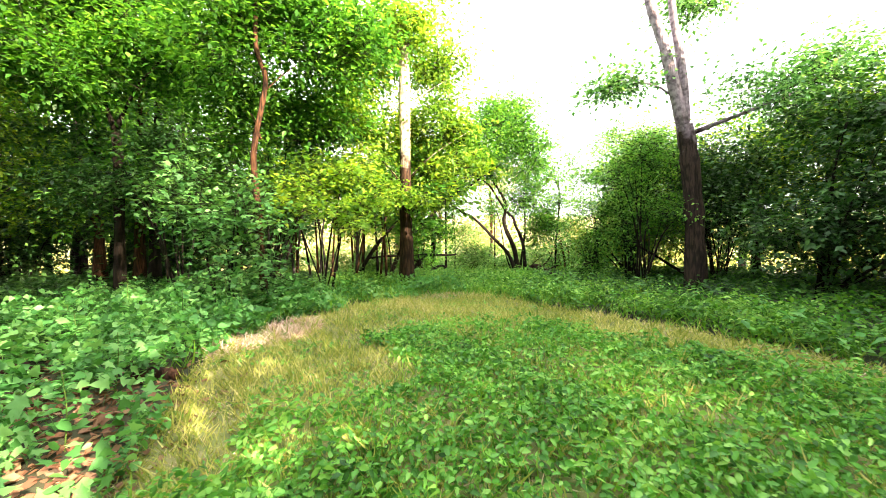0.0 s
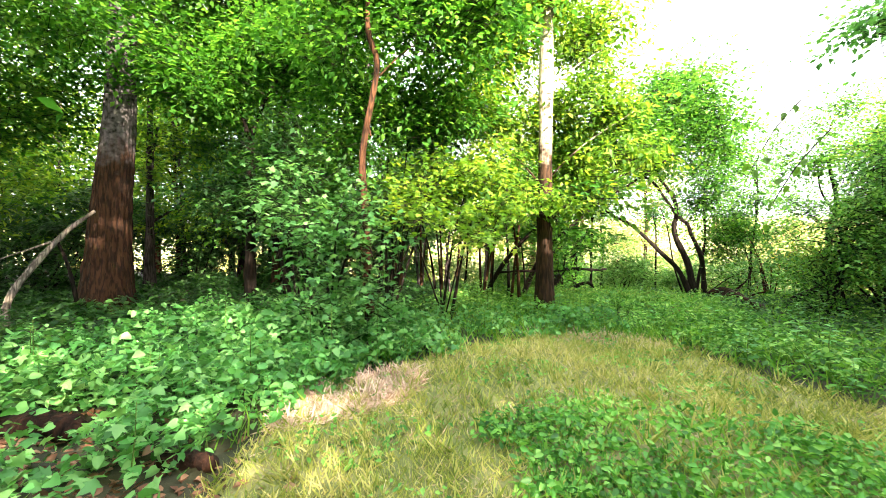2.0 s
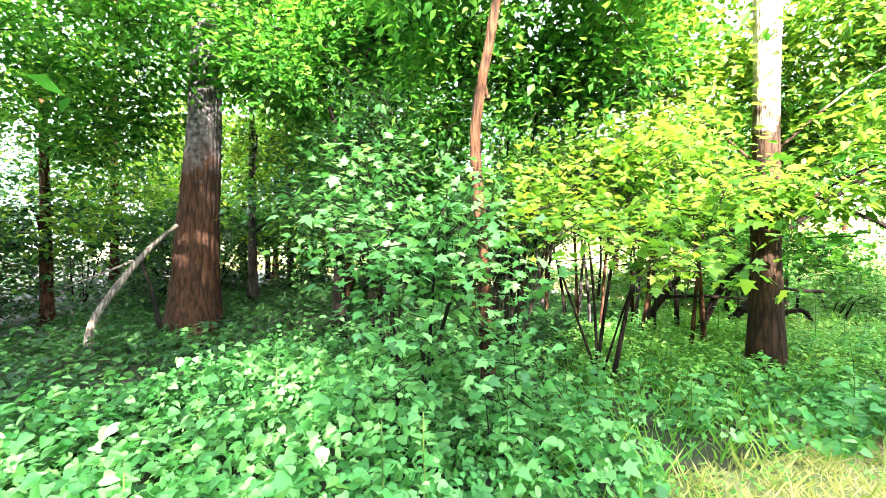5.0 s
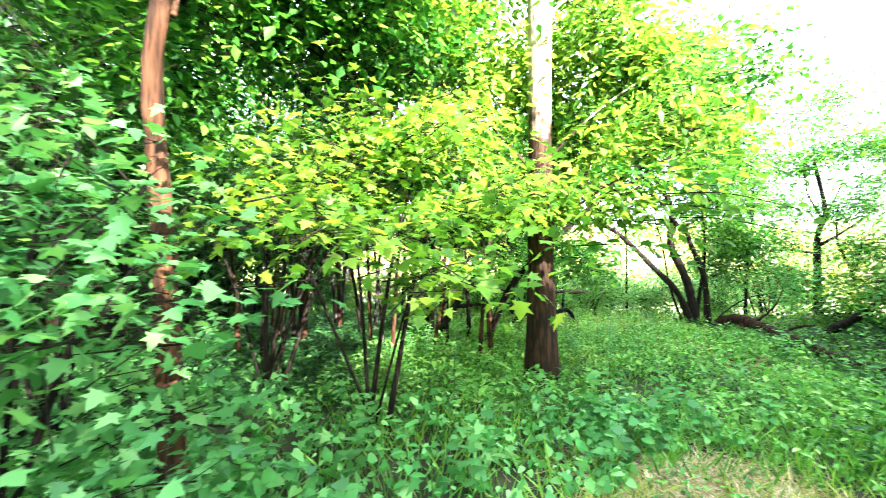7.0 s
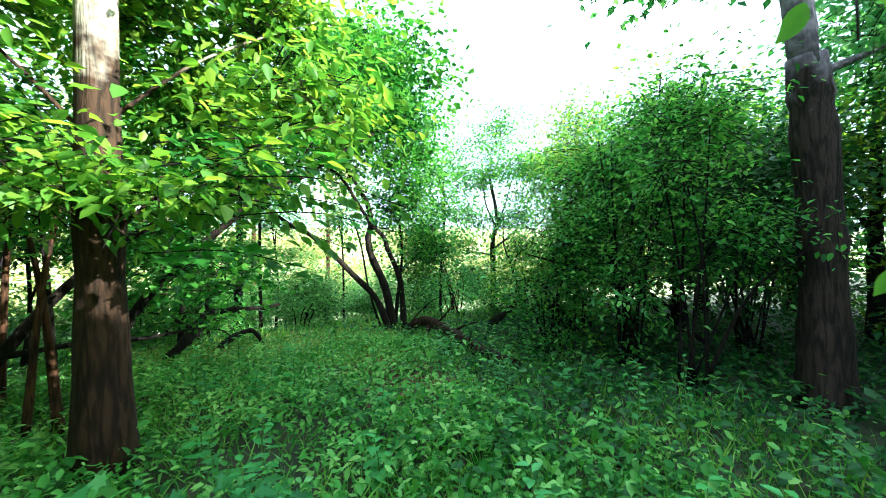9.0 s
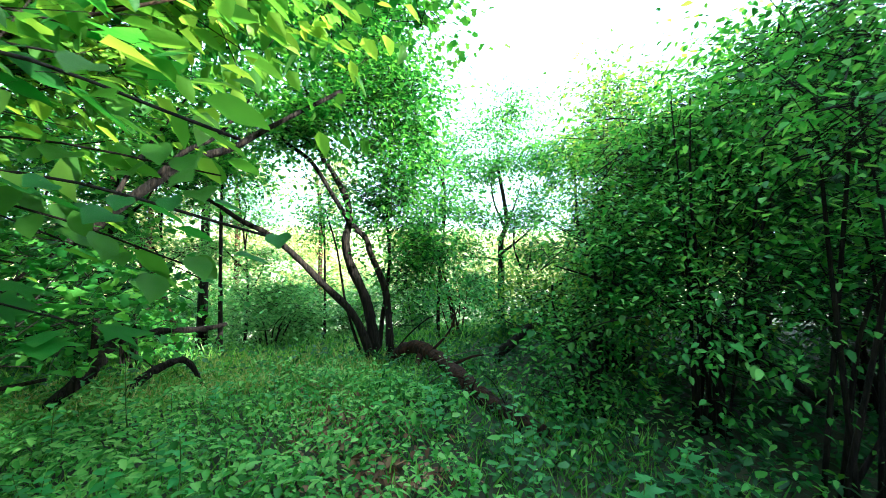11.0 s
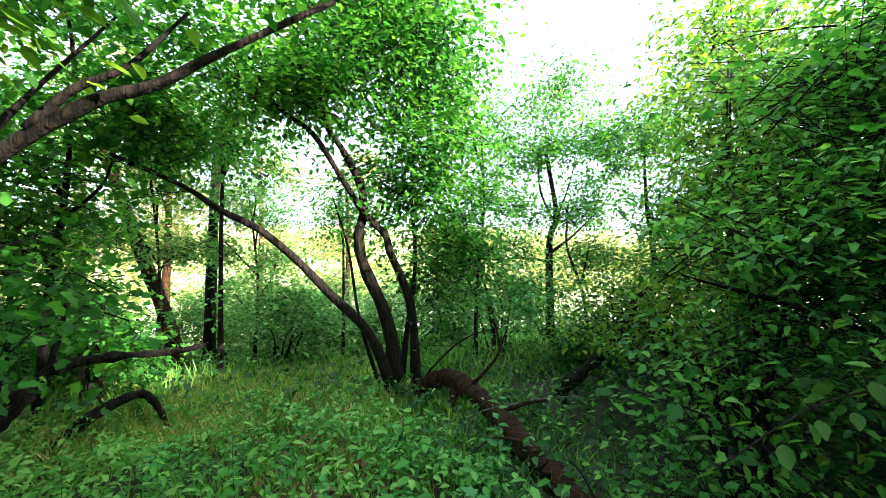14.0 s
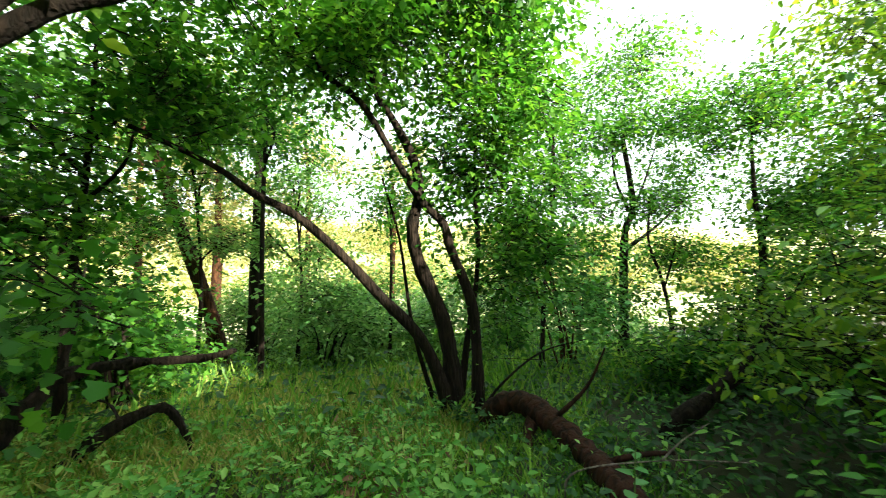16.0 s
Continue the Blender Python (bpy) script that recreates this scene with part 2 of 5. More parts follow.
def inside(poly, x, y):
    hit = np.zeros(len(x), bool)
    for (x0, y0), (x1, y1) in zip(poly, poly[1:] + poly[:1]):
        cross = ((y0 > y) != (y1 > y)) & (x < (x1 - x0) * (y - y0) / (y1 - y0 + 1e-9) + x0)
        hit ^= cross
    return hit


# ---- mesh building ----
def mesh_of(name, verts, polys, mat, smooth=False):
    """A mesh from an array of vertices and arrays of triangles or quads."""
    me = bpy.data.meshes.new(name)
    verts = np.ascontiguousarray(verts, np.float32)
    polys = [np.asarray(p, np.int32) for p in polys if len(p)]
    loops = np.concatenate([p.ravel() for p in polys])
    sizes = np.concatenate([np.full(len(p), p.shape[1], np.int32) for p in polys])
    me.vertices.add(len(verts))
    me.vertices.foreach_set("co", verts.ravel())
    me.loops.add(len(loops))
    me.loops.foreach_set("vertex_index", loops)
    me.polygons.add(len(sizes))
    me.polygons.foreach_set("loop_start", np.concatenate([[0], np.cumsum(sizes)[:-1]]).astype(np.int32))
    if smooth:
        me.polygons.foreach_set("use_smooth", np.ones(len(sizes), bool))
    me.materials.append(mat)
    me.update(calc_edges=True)
    return me


def child(name, me, parent, label=""):
    ob = new(name, me)
    ob.parent = parent
    return tagged(ob, label)


def empty(name, x, y, z, label, category, group="", kind=""):
    ob = new(name)
    ob.empty_display_size = 0.2
    ob.matrix_basis = pose(x, y, z)
    return tagged(ob, label, category, group, kind)


def spline(pts, n):
    """A smooth line of n + 1 places through the given ones."""
    p = np.array(pts, float)
    if len(p) == 2:
        return p[0] + np.linspace(0, 1, n + 1)[:, None] * (p[1] - p[0])
    e = np.concatenate([[2 * p[0] - p[1]], p, [2 * p[-1] - p[-2]]])
    u = np.linspace(0, len(p) - 1, n + 1)
    i = np.minimum(u.astype(int), len(p) - 2)
    t = (u - i)[:, None]
    a, b, c, d = e[i], e[i + 1], e[i + 2], e[i + 3]
    return 0.5 * (2 * b + (c - a) * t + (2 * a - 5 * b + 4 * c - d) * t**2 + (3 * b - a - 3 * c + d) * t**3)


def tube(pts, r0, r1, sides=8, n=None, knob=0.06, flare=0.0, seed=0, ridge=0.0):
    """Vertices and faces of a tapered stem, closed at both ends, a little knobbly, with a flare at the foot."""
    r = np.random.default_rng(seed)
    n = n or max(3, 4 * (len(pts) - 1))
    c = spline(pts, n)
    k = np.linspace(0, 1, n + 1)
    rad = r0 + (r1 - r0) * k
    rad = rad * (1 + flare * np.exp(-k * 14)) * (1 + knob * r.standard_normal(n + 1))
    t = np.gradient(c, axis=0)
    t /= np.linalg.norm(t, axis=1)[:, None] + 1e-9
    ref = np.where(np.abs(t[:, 2:3]) > 0.8, [[1.0, 0, 0]], [[0, 0, 1.0]])
    ref = np.repeat(ref[len(ref) // 2][None], n + 1, 0)
    u = np.cross(t, ref)
    u /= np.linalg.norm(u, axis=1)[:, None] + 1e-9
    v = np.cross(t, u)
    a = np.arange(sides) * 2 * np.pi / sides
    lob = 1 + knob * r.standard_normal(sides)[None] * (0.6 + 0.4 * np.exp(-k * 6))[:, None]
    if ridge:
        # furrows that wander and break as they run up the stem
        ph = np.cumsum(r.normal(0, 0.35, (n + 1, 1)), 0)
        saw = np.sin(19 * a[None] + ph + 1.5 * np.sin(3 * a[None] + 9 * k[:, None])) + 0.6 * np.sin(31 * a[None] - 2 * ph + 14 * k[:, None])
        lob = lob * (1 + ridge * saw + 0.4 * ridge * r.standard_normal((n + 1, sides)))
    ring = c[:, None] + (rad[:, None] * lob)[..., None] * (np.cos(a)[None, :, None] * u[:, None] + np.sin(a)[None, :, None] * v[:, None])
    verts = np.concatenate([ring.reshape(-1, 3), c[:1], c[-1:]])
    i, j = np.meshgrid(np.arange(n), np.arange(sides), indexing="ij")
    j2 = (j + 1) % sides
    quads = np.stack([i * sides + j, i * sides + j2, (i + 1) * sides + j2, (i + 1) * sides + j], -1).reshape(-1, 4)
    s = np.arange(sides)
    m = (n + 1) * sides
    caps = np.concatenate([np.stack([(s + 1) % sides, s, np.full(sides, m)], 1),
                           np.stack([n * sides + s, n * sides + (s + 1) % sides, np.full(sides, m + 1)], 1)])
    return verts, quads, caps


def stem_part(name, pts, r0, r1, mat, parent, sides=8, n=None, knob=0.06, flare=0.0, label="", seed=0, ridge=0.0):
    v, q, c = tube(pts, r0, r1, sides, n, knob, flare, seed, ridge)
    return child(name, mesh_of(name, v - np.array(parent.matrix_basis.translation), [q, c], mat, True), parent, label)


KITE = (np.array([(0, 0, 0), (-0.31, 0.42, 0.09), (0.31, 0.42, 0.09), (0, 1, -0.06)]), np.array([(0, 2, 3), (0, 3, 1)]))
_heart = [(0, 0), (0.30, -0.06), (0.44, 0.22), (0.30, 0.66), (0, 1.0), (-0.30, 0.66), (-0.44, 0.22), (-0.30, -0.06)]
HEART = (np.array([(0, 0.35, -0.05)] + [(x, y, 0.34 * abs(x) - 0.16 * y * y) for x, y in _heart]),
         np.array([(0, 1 + k, 1 + (k + 1) % 8) for k in range(8)]))
_maple = [(0, 0), (0.16, 0.04), (0.46, 0.0), (0.30, 0.24), (0.62, 0.52), (0.27, 0.50), (0.20, 0.70), (0, 1.05),
          (-0.20, 0.70), (-0.27, 0.50), (-0.62, 0.52), (-0.30, 0.24), (-0.46, 0.0), (-0.16, 0.04)]
MAPLE = (np.array([(0, 0.36, 0.0)] + [(x, y, 0.05 - 0.22 * abs(x) * 0.6 - 0.10 * max(0, y - 0.4)) for x, y in _maple]),
         np.array([(0, 1 + k, 1 + (k + 1) % 14) for k in range(14)]))
_lobe = [(0, 0), (0.48, 0.16), (0.27, 0.42), (0.38, 0.68), (0, 1.0), (-0.38, 0.68), (-0.27, 0.42), (-0.48, 0.16)]
LOBED = (np.array([(x, y, 0.2 * abs(x) - 0.14 * y * y) for x, y in _lobe]), np.array([(0, k, k + 1) for k in range(1, 7)]))
_oval = [(0, 0), (0.27, 0.30), (0.20, 0.70), (0, 1.0), (-0.20, 0.70), (-0.27, 0.30)]
OVAL = (np.array([(x, y, 0.3 * abs(x) - 0.14 * y * y) for x, y in _oval]), np.array([(0, 1, 2), (0, 2, 3), (0, 3, 4), (0, 4, 5)]))
_fine = [(0, 0), (0.13, 0.10), (0.24, 0.25), (0.29, 0.42), (0.26, 0.60), (0.15, 0.82), (0, 1.0), (-0.15, 0.82), (-0.26, 0.60), (-0.29, 0.42), (-0.24, 0.25), (-0.13, 0.10)]
FINE_OVAL = (np.array([(0, 0.3, -0.05), (0, 0.65, -0.11)] + [(x, y, 0.22 * abs(x) - 0.2 * y * y + 0.03 * math.sin(9 * y)) for x, y in _fine]),
             np.array([(0, 2 + k, 3 + k) for k in range(4)] + [(1, 2 + k, 3 + k) for k in range(4, 8)] + [(0, 2 + k, 2 + (k + 1) % 12) for k in range(8, 12)] + [(0, 6, 1), (0, 1, 10)]))
SHORT = (np.array([(-0.04, 0, 0), (0.04, 0, 0), (0.01, 1, 0.2)]), np.array([(0, 1, 2)]))
BLADE = (np.array([(-0.035, 0, 0), (0.035, 0, 0), (0.028, 0.5, 0.06), (-0.028, 0.5, 0.06), (0, 1, 0.28)]),
         np.array([(0, 1, 2), (0, 2, 3), (3, 2, 4)]))


def scatter(shape, places, ahead, up, size, wide=1.0):
    """Many leaves in one go: at each place one that points ahead, its face turned up."""
    tv, tf = shape
    y = ahead / (np.linalg.norm(ahead, axis=1)[:, None] + 1e-9)
    x = np.cross(y, up)
    x /= np.linalg.norm(x, axis=1)[:, None] + 1e-9
    z = np.cross(x, y)
    w = np.broadcast_to(np.asarray(wide, float), (len(places),))
    v = places[:, None] + size[:, None, None] * (tv[None, :, :1] * w[:, None, None] * x[:, None] + tv[None, :, 1:2] * y[:, None] + tv[None, :, 2:] * z[:, None])
    f = (np.arange(len(places))[:, None, None] * len(tv) + tf[None]).reshape(-1, 3)
    return v.reshape(-1, 3), f


def ball(r, n):
    d = r.standard_normal((n, 3))
    return d / np.linalg.norm(d, axis=1)[:, None]


def lump(d, seed):
    """An uneven outline: how far a crown reaches in each direction."""
    s = seed * 1.37
    return (1 + 0.28 * np.sin(3.1 * d[:, 0] + s) * np.cos(2.7 * d[:, 1] - s) + 0.22 * np.sin(5.3 * d[:, 2] + 4.1 * d[:, 0] + 2 * s)
            + 0.14 * np.sin(9.1 * d[:, 1] + 7.3 * d[:, 2] - s))


def foliage(blobs, clusters, per, size, seed, shape=KITE, spread=0.26, flat=0.3, hollow=0.35, clump=7):
    """Sprays of leaves that fill uneven lumps (x, y, z, rx, ry, rz). Returns leaf and twig geometry."""
    r = np.random.default_rng(seed)
    b = np.array(blobs, float)
    if clump:
        # each lump breaks up into smaller ones, with gaps between
        d = ball(r, len(b) * clump) * (r.random(len(b) * clump) ** 0.45)[:, None]
        big = np.repeat(b, clump, 0)
        b = np.concatenate([big[:, :3] + d * big[:, 3:] * 0.85, big[:, 3:] * r.uniform(0.34, 0.66, (len(big), 1))], 1)
        b = np.concatenate([b, np.array(blobs, float)])
    wt = (b[:, 3] * b[:, 4] * b[:, 5]) ** 0.75
    pick = r.choice(len(b), clusters, p=wt / wt.sum())
    d = ball(r, clusters)
    rad = (hollow + (1 - hollow) * r.random(clusters) ** 0.6) * lump(d, seed)
    rad = rad * np.where(r.random(clusters) < 0.16, r.uniform(1.0, 1.35, clusters), 1.0)
    c = b[pick, :3] + d * rad[:, None] * b[pick, 3:]
    c[:, 2] += 0.15 * np.sin(c[:, 0] * 2.3 + c[:, 1] * 1.9)
    out = d * [1, 1, 0.3] + 0.35 * ball(r, clusters)
    out /= np.linalg.norm(out, axis=1)[:, None]
    n = clusters * per
    k = np.repeat(np.arange(clusters), per)
    off = r.standard_normal((n, 3)) * spread * [1, 1, flat]
    along = r.uniform(-1, 1, n)[:, None] * out[k] * spread * 1.6
    p = c[k] + off * 0.7 + along
    p[:, 2] -= 0.25 * np.linalg.norm(off[:, :2], axis=1)
    ahead = out[k] * 0.8 + ball(r, n) * [1, 1, 0.45] + [0, 0, -0.28]
    up = np.array([0, 0, 1.0]) + ball(r, n) * 0.55
    sz = size * r.uniform(0.6, 1.3, n)
    v, f = scatter(shape, p, ahead, up, sz)
    # twigs run along the sprays
    half = spread * 2.1
    drop = r.uniform(0.05, 0.35, (clusters, 1)) * [0, 0, 1.0]
    a0, a1 = c - out * half * [1, 1, 0.8] - drop, c + out * half * 0.6 + 0.3 * drop
    side = np.cross(out, [0, 0, 1.0])
    side /= np.linalg.norm(side, axis=1)[:, None] + 1e-9
    lift = np.cross(side, out)
    w = 0.0042 * r.uniform(0.5, 1.7, clusters)[:, None]
    tv = np.stack([a0 + side * w, a0 - side * w * 0.5 + lift * w, a0 - side * w * 0.5 - lift * w, a1], 1).reshape(-1, 3)
    base = np.arange(clusters)[:, None] * 4
    tf = np.concatenate([base + [0, 1, 3], base + [1, 2, 3], base + [2, 0, 3]])
    return v, f, tv, tf


def two_mats(name, v, f, mat, tv, tf, twig_mat):
    me = mesh_of(name, np.concatenate([v, tv]), [f, tf + len(v)], mat)
    me.materials.append(twig_mat)
    me.polygons.foreach_set("material_index", np.concatenate([np.zeros(len(f), np.int32), np.ones(len(tf), np.int32)]))
    return me


def crown(parent, blobs, clusters, per, size, mat, twig_mat, seed, shape=KITE, spread=0.26, flat=0.3, hollow=0.35, label=""):
    o = np.array(parent.matrix_basis.translation)
    v, f, tv, tf = foliage(blobs, clusters, per, size, seed, shape, spread, flat, hollow)
    child("crown", two_mats("crown", v - o, f, mat, tv - o, tf, twig_mat), parent, label)


def limb_to(start, end, sag=0.25, seed=0):
    s, e = np.array(start, float), np.array(end, float)
    r = np.random.default_rng(seed)
    m = (s + e) / 2 + r.uniform(-0.15, 0.15, 3) + [0, 0, sag]
    return [s, m, e]


def tree(name, label, trunk, r0, r1, mat, blobs=(), clusters=0, per=14, size=0.1, leaf=LEAF_MAPLE, limbs=(), seed=0, sides=10,
         shape=KITE, spread=0.26, flare=0.5, group="", category="tree", hollow=0.35, crown_label="", auto=True, flat=0.2, ridge=0.0):
    """A tree: trunk, limbs and a crown of sprays. trunk and limbs are lines of places in the world."""
    x, y = trunk[0][:2]
    z = gz(x, y) - 0.06
    root = empty(name, x, y, z, label, category, group)
    line = [(x, y, z)] + [tuple(p) for p in trunk[1:]]
    stem_part("trunk", line, r0, r1, mat, root, sides, (70 if ridge else max(10, 5 * len(line))), (0.012 if ridge else 0.05), flare, seed=seed, ridge=ridge)
    for k, (pts, a, b) in enumerate(limbs):
        stem_part("branch", pts, a, b, mat, root, 7, None, 0.08, seed=seed + k + 1)
    if auto:
        c = spline(line, 40)
        for k, blob in enumerate(blobs):
            e = np.array(blob[:3])
            low = c[c[:, 2] < max(e[2] - 0.2, c[3, 2] + 0.1)]
            s = low[np.argmin(np.linalg.norm(low - e + [0, 0, 0.8], axis=1))]
            if np.linalg.norm(e - s) > 0.5:
                stem_part("branch", limb_to(s, e, 0.15, seed + k), r1 * 0.75 + 0.012, 0.012, mat, root, 6, None, 0.08, seed=seed + 50 + k)
    if clusters:
        crown(root, blobs, clusters, per, size, leaf, BARK_DARK, seed + 3, shape, spread, flat, hollow, crown_label)
    return root

# ---- ground ----
gx = np.concatenate([np.linspace(-900, -60, 10), np.linspace(-50, -18, 17), np.linspace(-17, 12, 146), np.linspace(14, 50, 19), np.linspace(60, 900, 10)])
gy = np.concatenate([np.linspace(-900, -60, 10), np.linspace(-50, -3, 24), np.linspace(-2.8, 22, 125), np.linspace(23, 60, 38), np.linspace(65, 330, 54), np.linspace(380, 900, 10)])
X, Y = np.meshgrid(gx, gy)
V = np.stack([X, Y, ground_z(X, Y)], -1).reshape(-1, 3)
i, j = np.meshgrid(np.arange(len(gy) - 1), np.arange(len(gx) - 1), indexing="ij")
Q = np.stack([i * len(gx) + j, i * len(gx) + j + 1, (i + 1) * len(gx) + j + 1, (i + 1) * len(gx) + j], -1).reshape(-1, 4)
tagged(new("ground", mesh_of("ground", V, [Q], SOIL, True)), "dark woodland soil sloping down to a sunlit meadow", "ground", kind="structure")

LAWN = [(-2.0, 0.4), (-2.0, 2.3), (-2.35, 3.2), (-2.65, 4.25), (-2.55, 5.2), (-2.2, 6.0), (-1.9, 6.8), (-1.2, 7.6), (-0.3, 8.5), (0.5, 8.5), (1.0, 7.9),
        (2.0, 6.6), (3.2, 5.45), (3.9, 4.5), (4.4, 3.8), (5.4, 2.0), (6.0, -1.0), (5.0, -6.0), (-3.0, -6.0), (-2.4, -2.0)]
PATCH = [(-0.65, 4.6), (-0.6, 5.4), (0.1, 5.9), (0.8, 5.75), (1.6, 5.3), (2.3, 4.6), (3.4, 3.8), (4.4, 2.5), (4.8, -3.0), (-1.7, -3.0), (-1.7, 2.3), (-0.9, 3.0), (-0.5, 3.8)]


def wavy(poly, x, y, amp=0.16):
    """Inside an outline whose edge wanders."""
    return inside(poly, x + amp * np.sin(3.1 * y + 1.7 * x) + 0.6 * amp * np.sin(7.3 * y - 4.1 * x), y + amp * np.sin(2.7 * x - 1.1 * y) + 0.6 * amp * np.sin(8.1 * x + 3.3 * y))


def lawn_sheet():
    """A thin turf sheet over the soil, cut to the mown outline."""
    n = 90
    xs, ys = np.linspace(-3.2, 6.2, n), np.linspace(-6.2, 8.8, n)
    gx2, gy2 = np.meshgrid(xs, ys)
    ok = inside(LAWN, gx2.ravel(), gy2.ravel())
    v = np.stack([gx2.ravel(), gy2.ravel(), ground_z(gx2, gy2).ravel() + 0.012], 1)
    a, b = np.meshgrid(np.arange(n - 1), np.arange(n - 1), indexing="ij")
    q = np.stack([a * n + b, a * n + b + 1, (a + 1) * n + b + 1, (a + 1) * n + b], -1).reshape(-1, 4)
    q = q[ok[q].all(1)]
    used, inv = np.unique(q, return_inverse=True)
    return mesh_of("lawn", v[used], [inv.reshape(-1, 4)], LAWN_SOIL, True)


tagged(new("lawn", lawn_sheet()), "worn mown turf of yellow green clearing", "lawn", kind="structure")


def sow(n, box, r, keep=None):
    x, y = r.uniform(box[0], box[1], n), r.uniform(box[2], box[3], n)
    ok = np.ones(n, bool) if keep is None else keep(x, y)
    return x[ok], y[ok]


def patchy(x, y, s=1.0, ph=0.0):
    return 0.5 + 0.25 * np.sin(1.9 * s * x + 1.3 * s * y + ph) + 0.25 * np.sin(3.3 * s * y - 2.1 * s * x + 2 * ph + 1)


def blades(name, x, y, length, mat, label, r, lean=0.5, wide=1.0, shape=BLADE):
    n = len(x)
    p = np.stack([x, y, ground_z(x, y)], 1)
    ahead = np.array([0, 0, 1.0]) + ball(r, n) * lean * [1, 1, 0.3]
    up = ball(r, n) * [1, 1, 0.1]
    v, f = scatter(shape, p, ahead, up, length * r.uniform(0.5, 1.4, n), wide)
    return tagged(new(name, mesh_of(name, v, [f], mat)), label, "grass", kind="stuff")


def carpet(name, x, y, height, size, shape, mat, label, r, tilt=0.5, category="plants"):
    """Leaves held flat at various heights over the ground."""
    n = len(x)
    h = height * (0.12 + 0.88 * r.random(n) ** 0.7) * (0.5 + 0.8 * patchy(x, y, 4.3, 0.7))
    p = np.stack([x, y, ground_z(x, y) + h], 1)
    ahead = ball(r, n) * [1, 1, 0.35] + [0, 0, -0.18]
    up = np.array([0, 0, 1.0]) + ball(r, n) * tilt
    v, f = scatter(shape, p, ahead, up, size * r.uniform(0.55, 1.35, n))
    return tagged(new(name, mesh_of(name, v, [f], mat)), label, category, kind="stuff")


r = np.random.default_rng(11)
x, y = sow(150000, (-3.0, 6.0, 0.3, 8.6), r, lambda x, y: inside(LAWN, x, y) & (r.random(len(x)) < 0.35 + 0.65 * patchy(x, y, 0.8) - 0.55 * wavy(PATCH, x, y, 0.3)) & (((x + 0.1) ** 2 + ((y - 8.25) * 1.6) ** 2 > 0.5) | (r.random(len(x)) < 0.25)))
blades("mown_grass", x, y, 0.095, GRASS, "short yellow-green mown grass with straw", r, 1.0, 1.5, SHORT)
x, y = sow(110000, (-3.0, 6.0, 0.3, 8.6), r, lambda x, y: inside(LAWN, x, y) & (r.random(len(x)) < 1.7 * patchy(x, y, 1.4, 2.0) - 0.35 - 0.3 * inside(PATCH, x, y)))
blades("dry_clippings", x, y, 0.085, STRAW, "dry straw clippings lying in mown grass", r, 6.0, 1.3, SHORT)
x, y = sow(76000, (-2.0, 5.0, 0.2, 6.0), r, lambda x, y: wavy(PATCH, x, y, 0.3) & inside(LAWN, x, y) & (r.random(len(x)) < 0.3 + 0.9 * patchy(x, y, 1.3, 1.0)))
carpet("clover_patch", x, y, 0.17, 0.058, OVAL, CLOVER, "dense green clover and low broad-leaved weeds", r, 1.0)
x, y = sow(9000, (-2.0, 5.0, 0.4, 6.0), r, lambda x, y: inside(PATCH, x, y))
blades("long_grass", x, y, 0.17, GRASS_TALL, "loose long green grass blades among clover", r, 0.8, 0.8)
x, y = sow(26000, (-2.6, 5.4, 0.3, 8.4), r, lambda x, y: inside(LAWN, x, y) & (patchy(x, y, 1.6, 4.0) > 0.52))
carpet("lawn_weeds", x, y, 0.07, 0.055, OVAL, CLOVER, "scattered low weeds in mown turf", r, 0.5)

x, y = sow(60000, (-3.2, 6.2, -6.2, 0.45), r, lambda x, y: inside(LAWN, x, y) & (r.random(len(x)) < 0.3 + 0.6 * patchy(x, y, 0.8)))
blades("open_grass", x, y, 0.10, GRASS, "short mown grass of the open clearing", r, 1.0, 1.8, SHORT)
x, y = sow(22000, (-2.2, 5.2, -4.0, 0.3), r, lambda x, y: wavy(PATCH, x, y, 0.3) & (r.random(len(x)) < 0.3 + 0.9 * patchy(x, y, 1.3, 1.0)))
carpet("open_clover", x, y, 0.15, 0.07, KITE, CLOVER, "green clover spreading through the open turf", r, 1.0)

# shaggy tufts in the turf
x, y = sow(60000, (-2.7, 4.2, 1.2, 8.3), r, lambda x, y: inside(LAWN, x, y) & (r.random(len(x)) < 2.2 * patchy(x, y, 5.2, 1.4) - 1.15))
blades("turf_tufts", x, y, 0.15, GRASS, "shaggy yellow-green tufts in the mown turf", r, 0.9, 1.1)

# bare, dry spots in the turf
x, y = r.normal(0.54, 0.13, 500), r.normal(3.04, 0.10, 500)
blades("bare_spot", x, y, 0.07, STRAW, "small bare spot of dry straw in green turf", r, 6.0, 1.4)
a = r.uniform(0, 2 * np.pi, 5200)
rr = np.sqrt(r.random(5200))
x, y = -2.3 + 0.42 * rr * np.cos(a) + 0.25 * rr * np.sin(a), 5.25 + 0.75 * rr * np.sin(a)
blades("dry_grass_heap", x, y, 0.15, STRAW_PINK, "heap of dry pinkish straw at the lawn edge", r, 4.0, 1.3)
x, y = r.normal(-0.1, 0.42, 4200), r.normal(8.25, 0.24, 4200)
blades("dry_strip", x, y, 0.10, STRAW, "dry worn strip where the mown path ends", r, 5.0, 1.3)


# ---- herb layer ----
def off_lawn(x, y):
    return ~wavy(LAWN, x, y, 0.13)


def near_walk(x, y):
    return (x > -6.5) & (x < 5.0) & (y < 14.5)


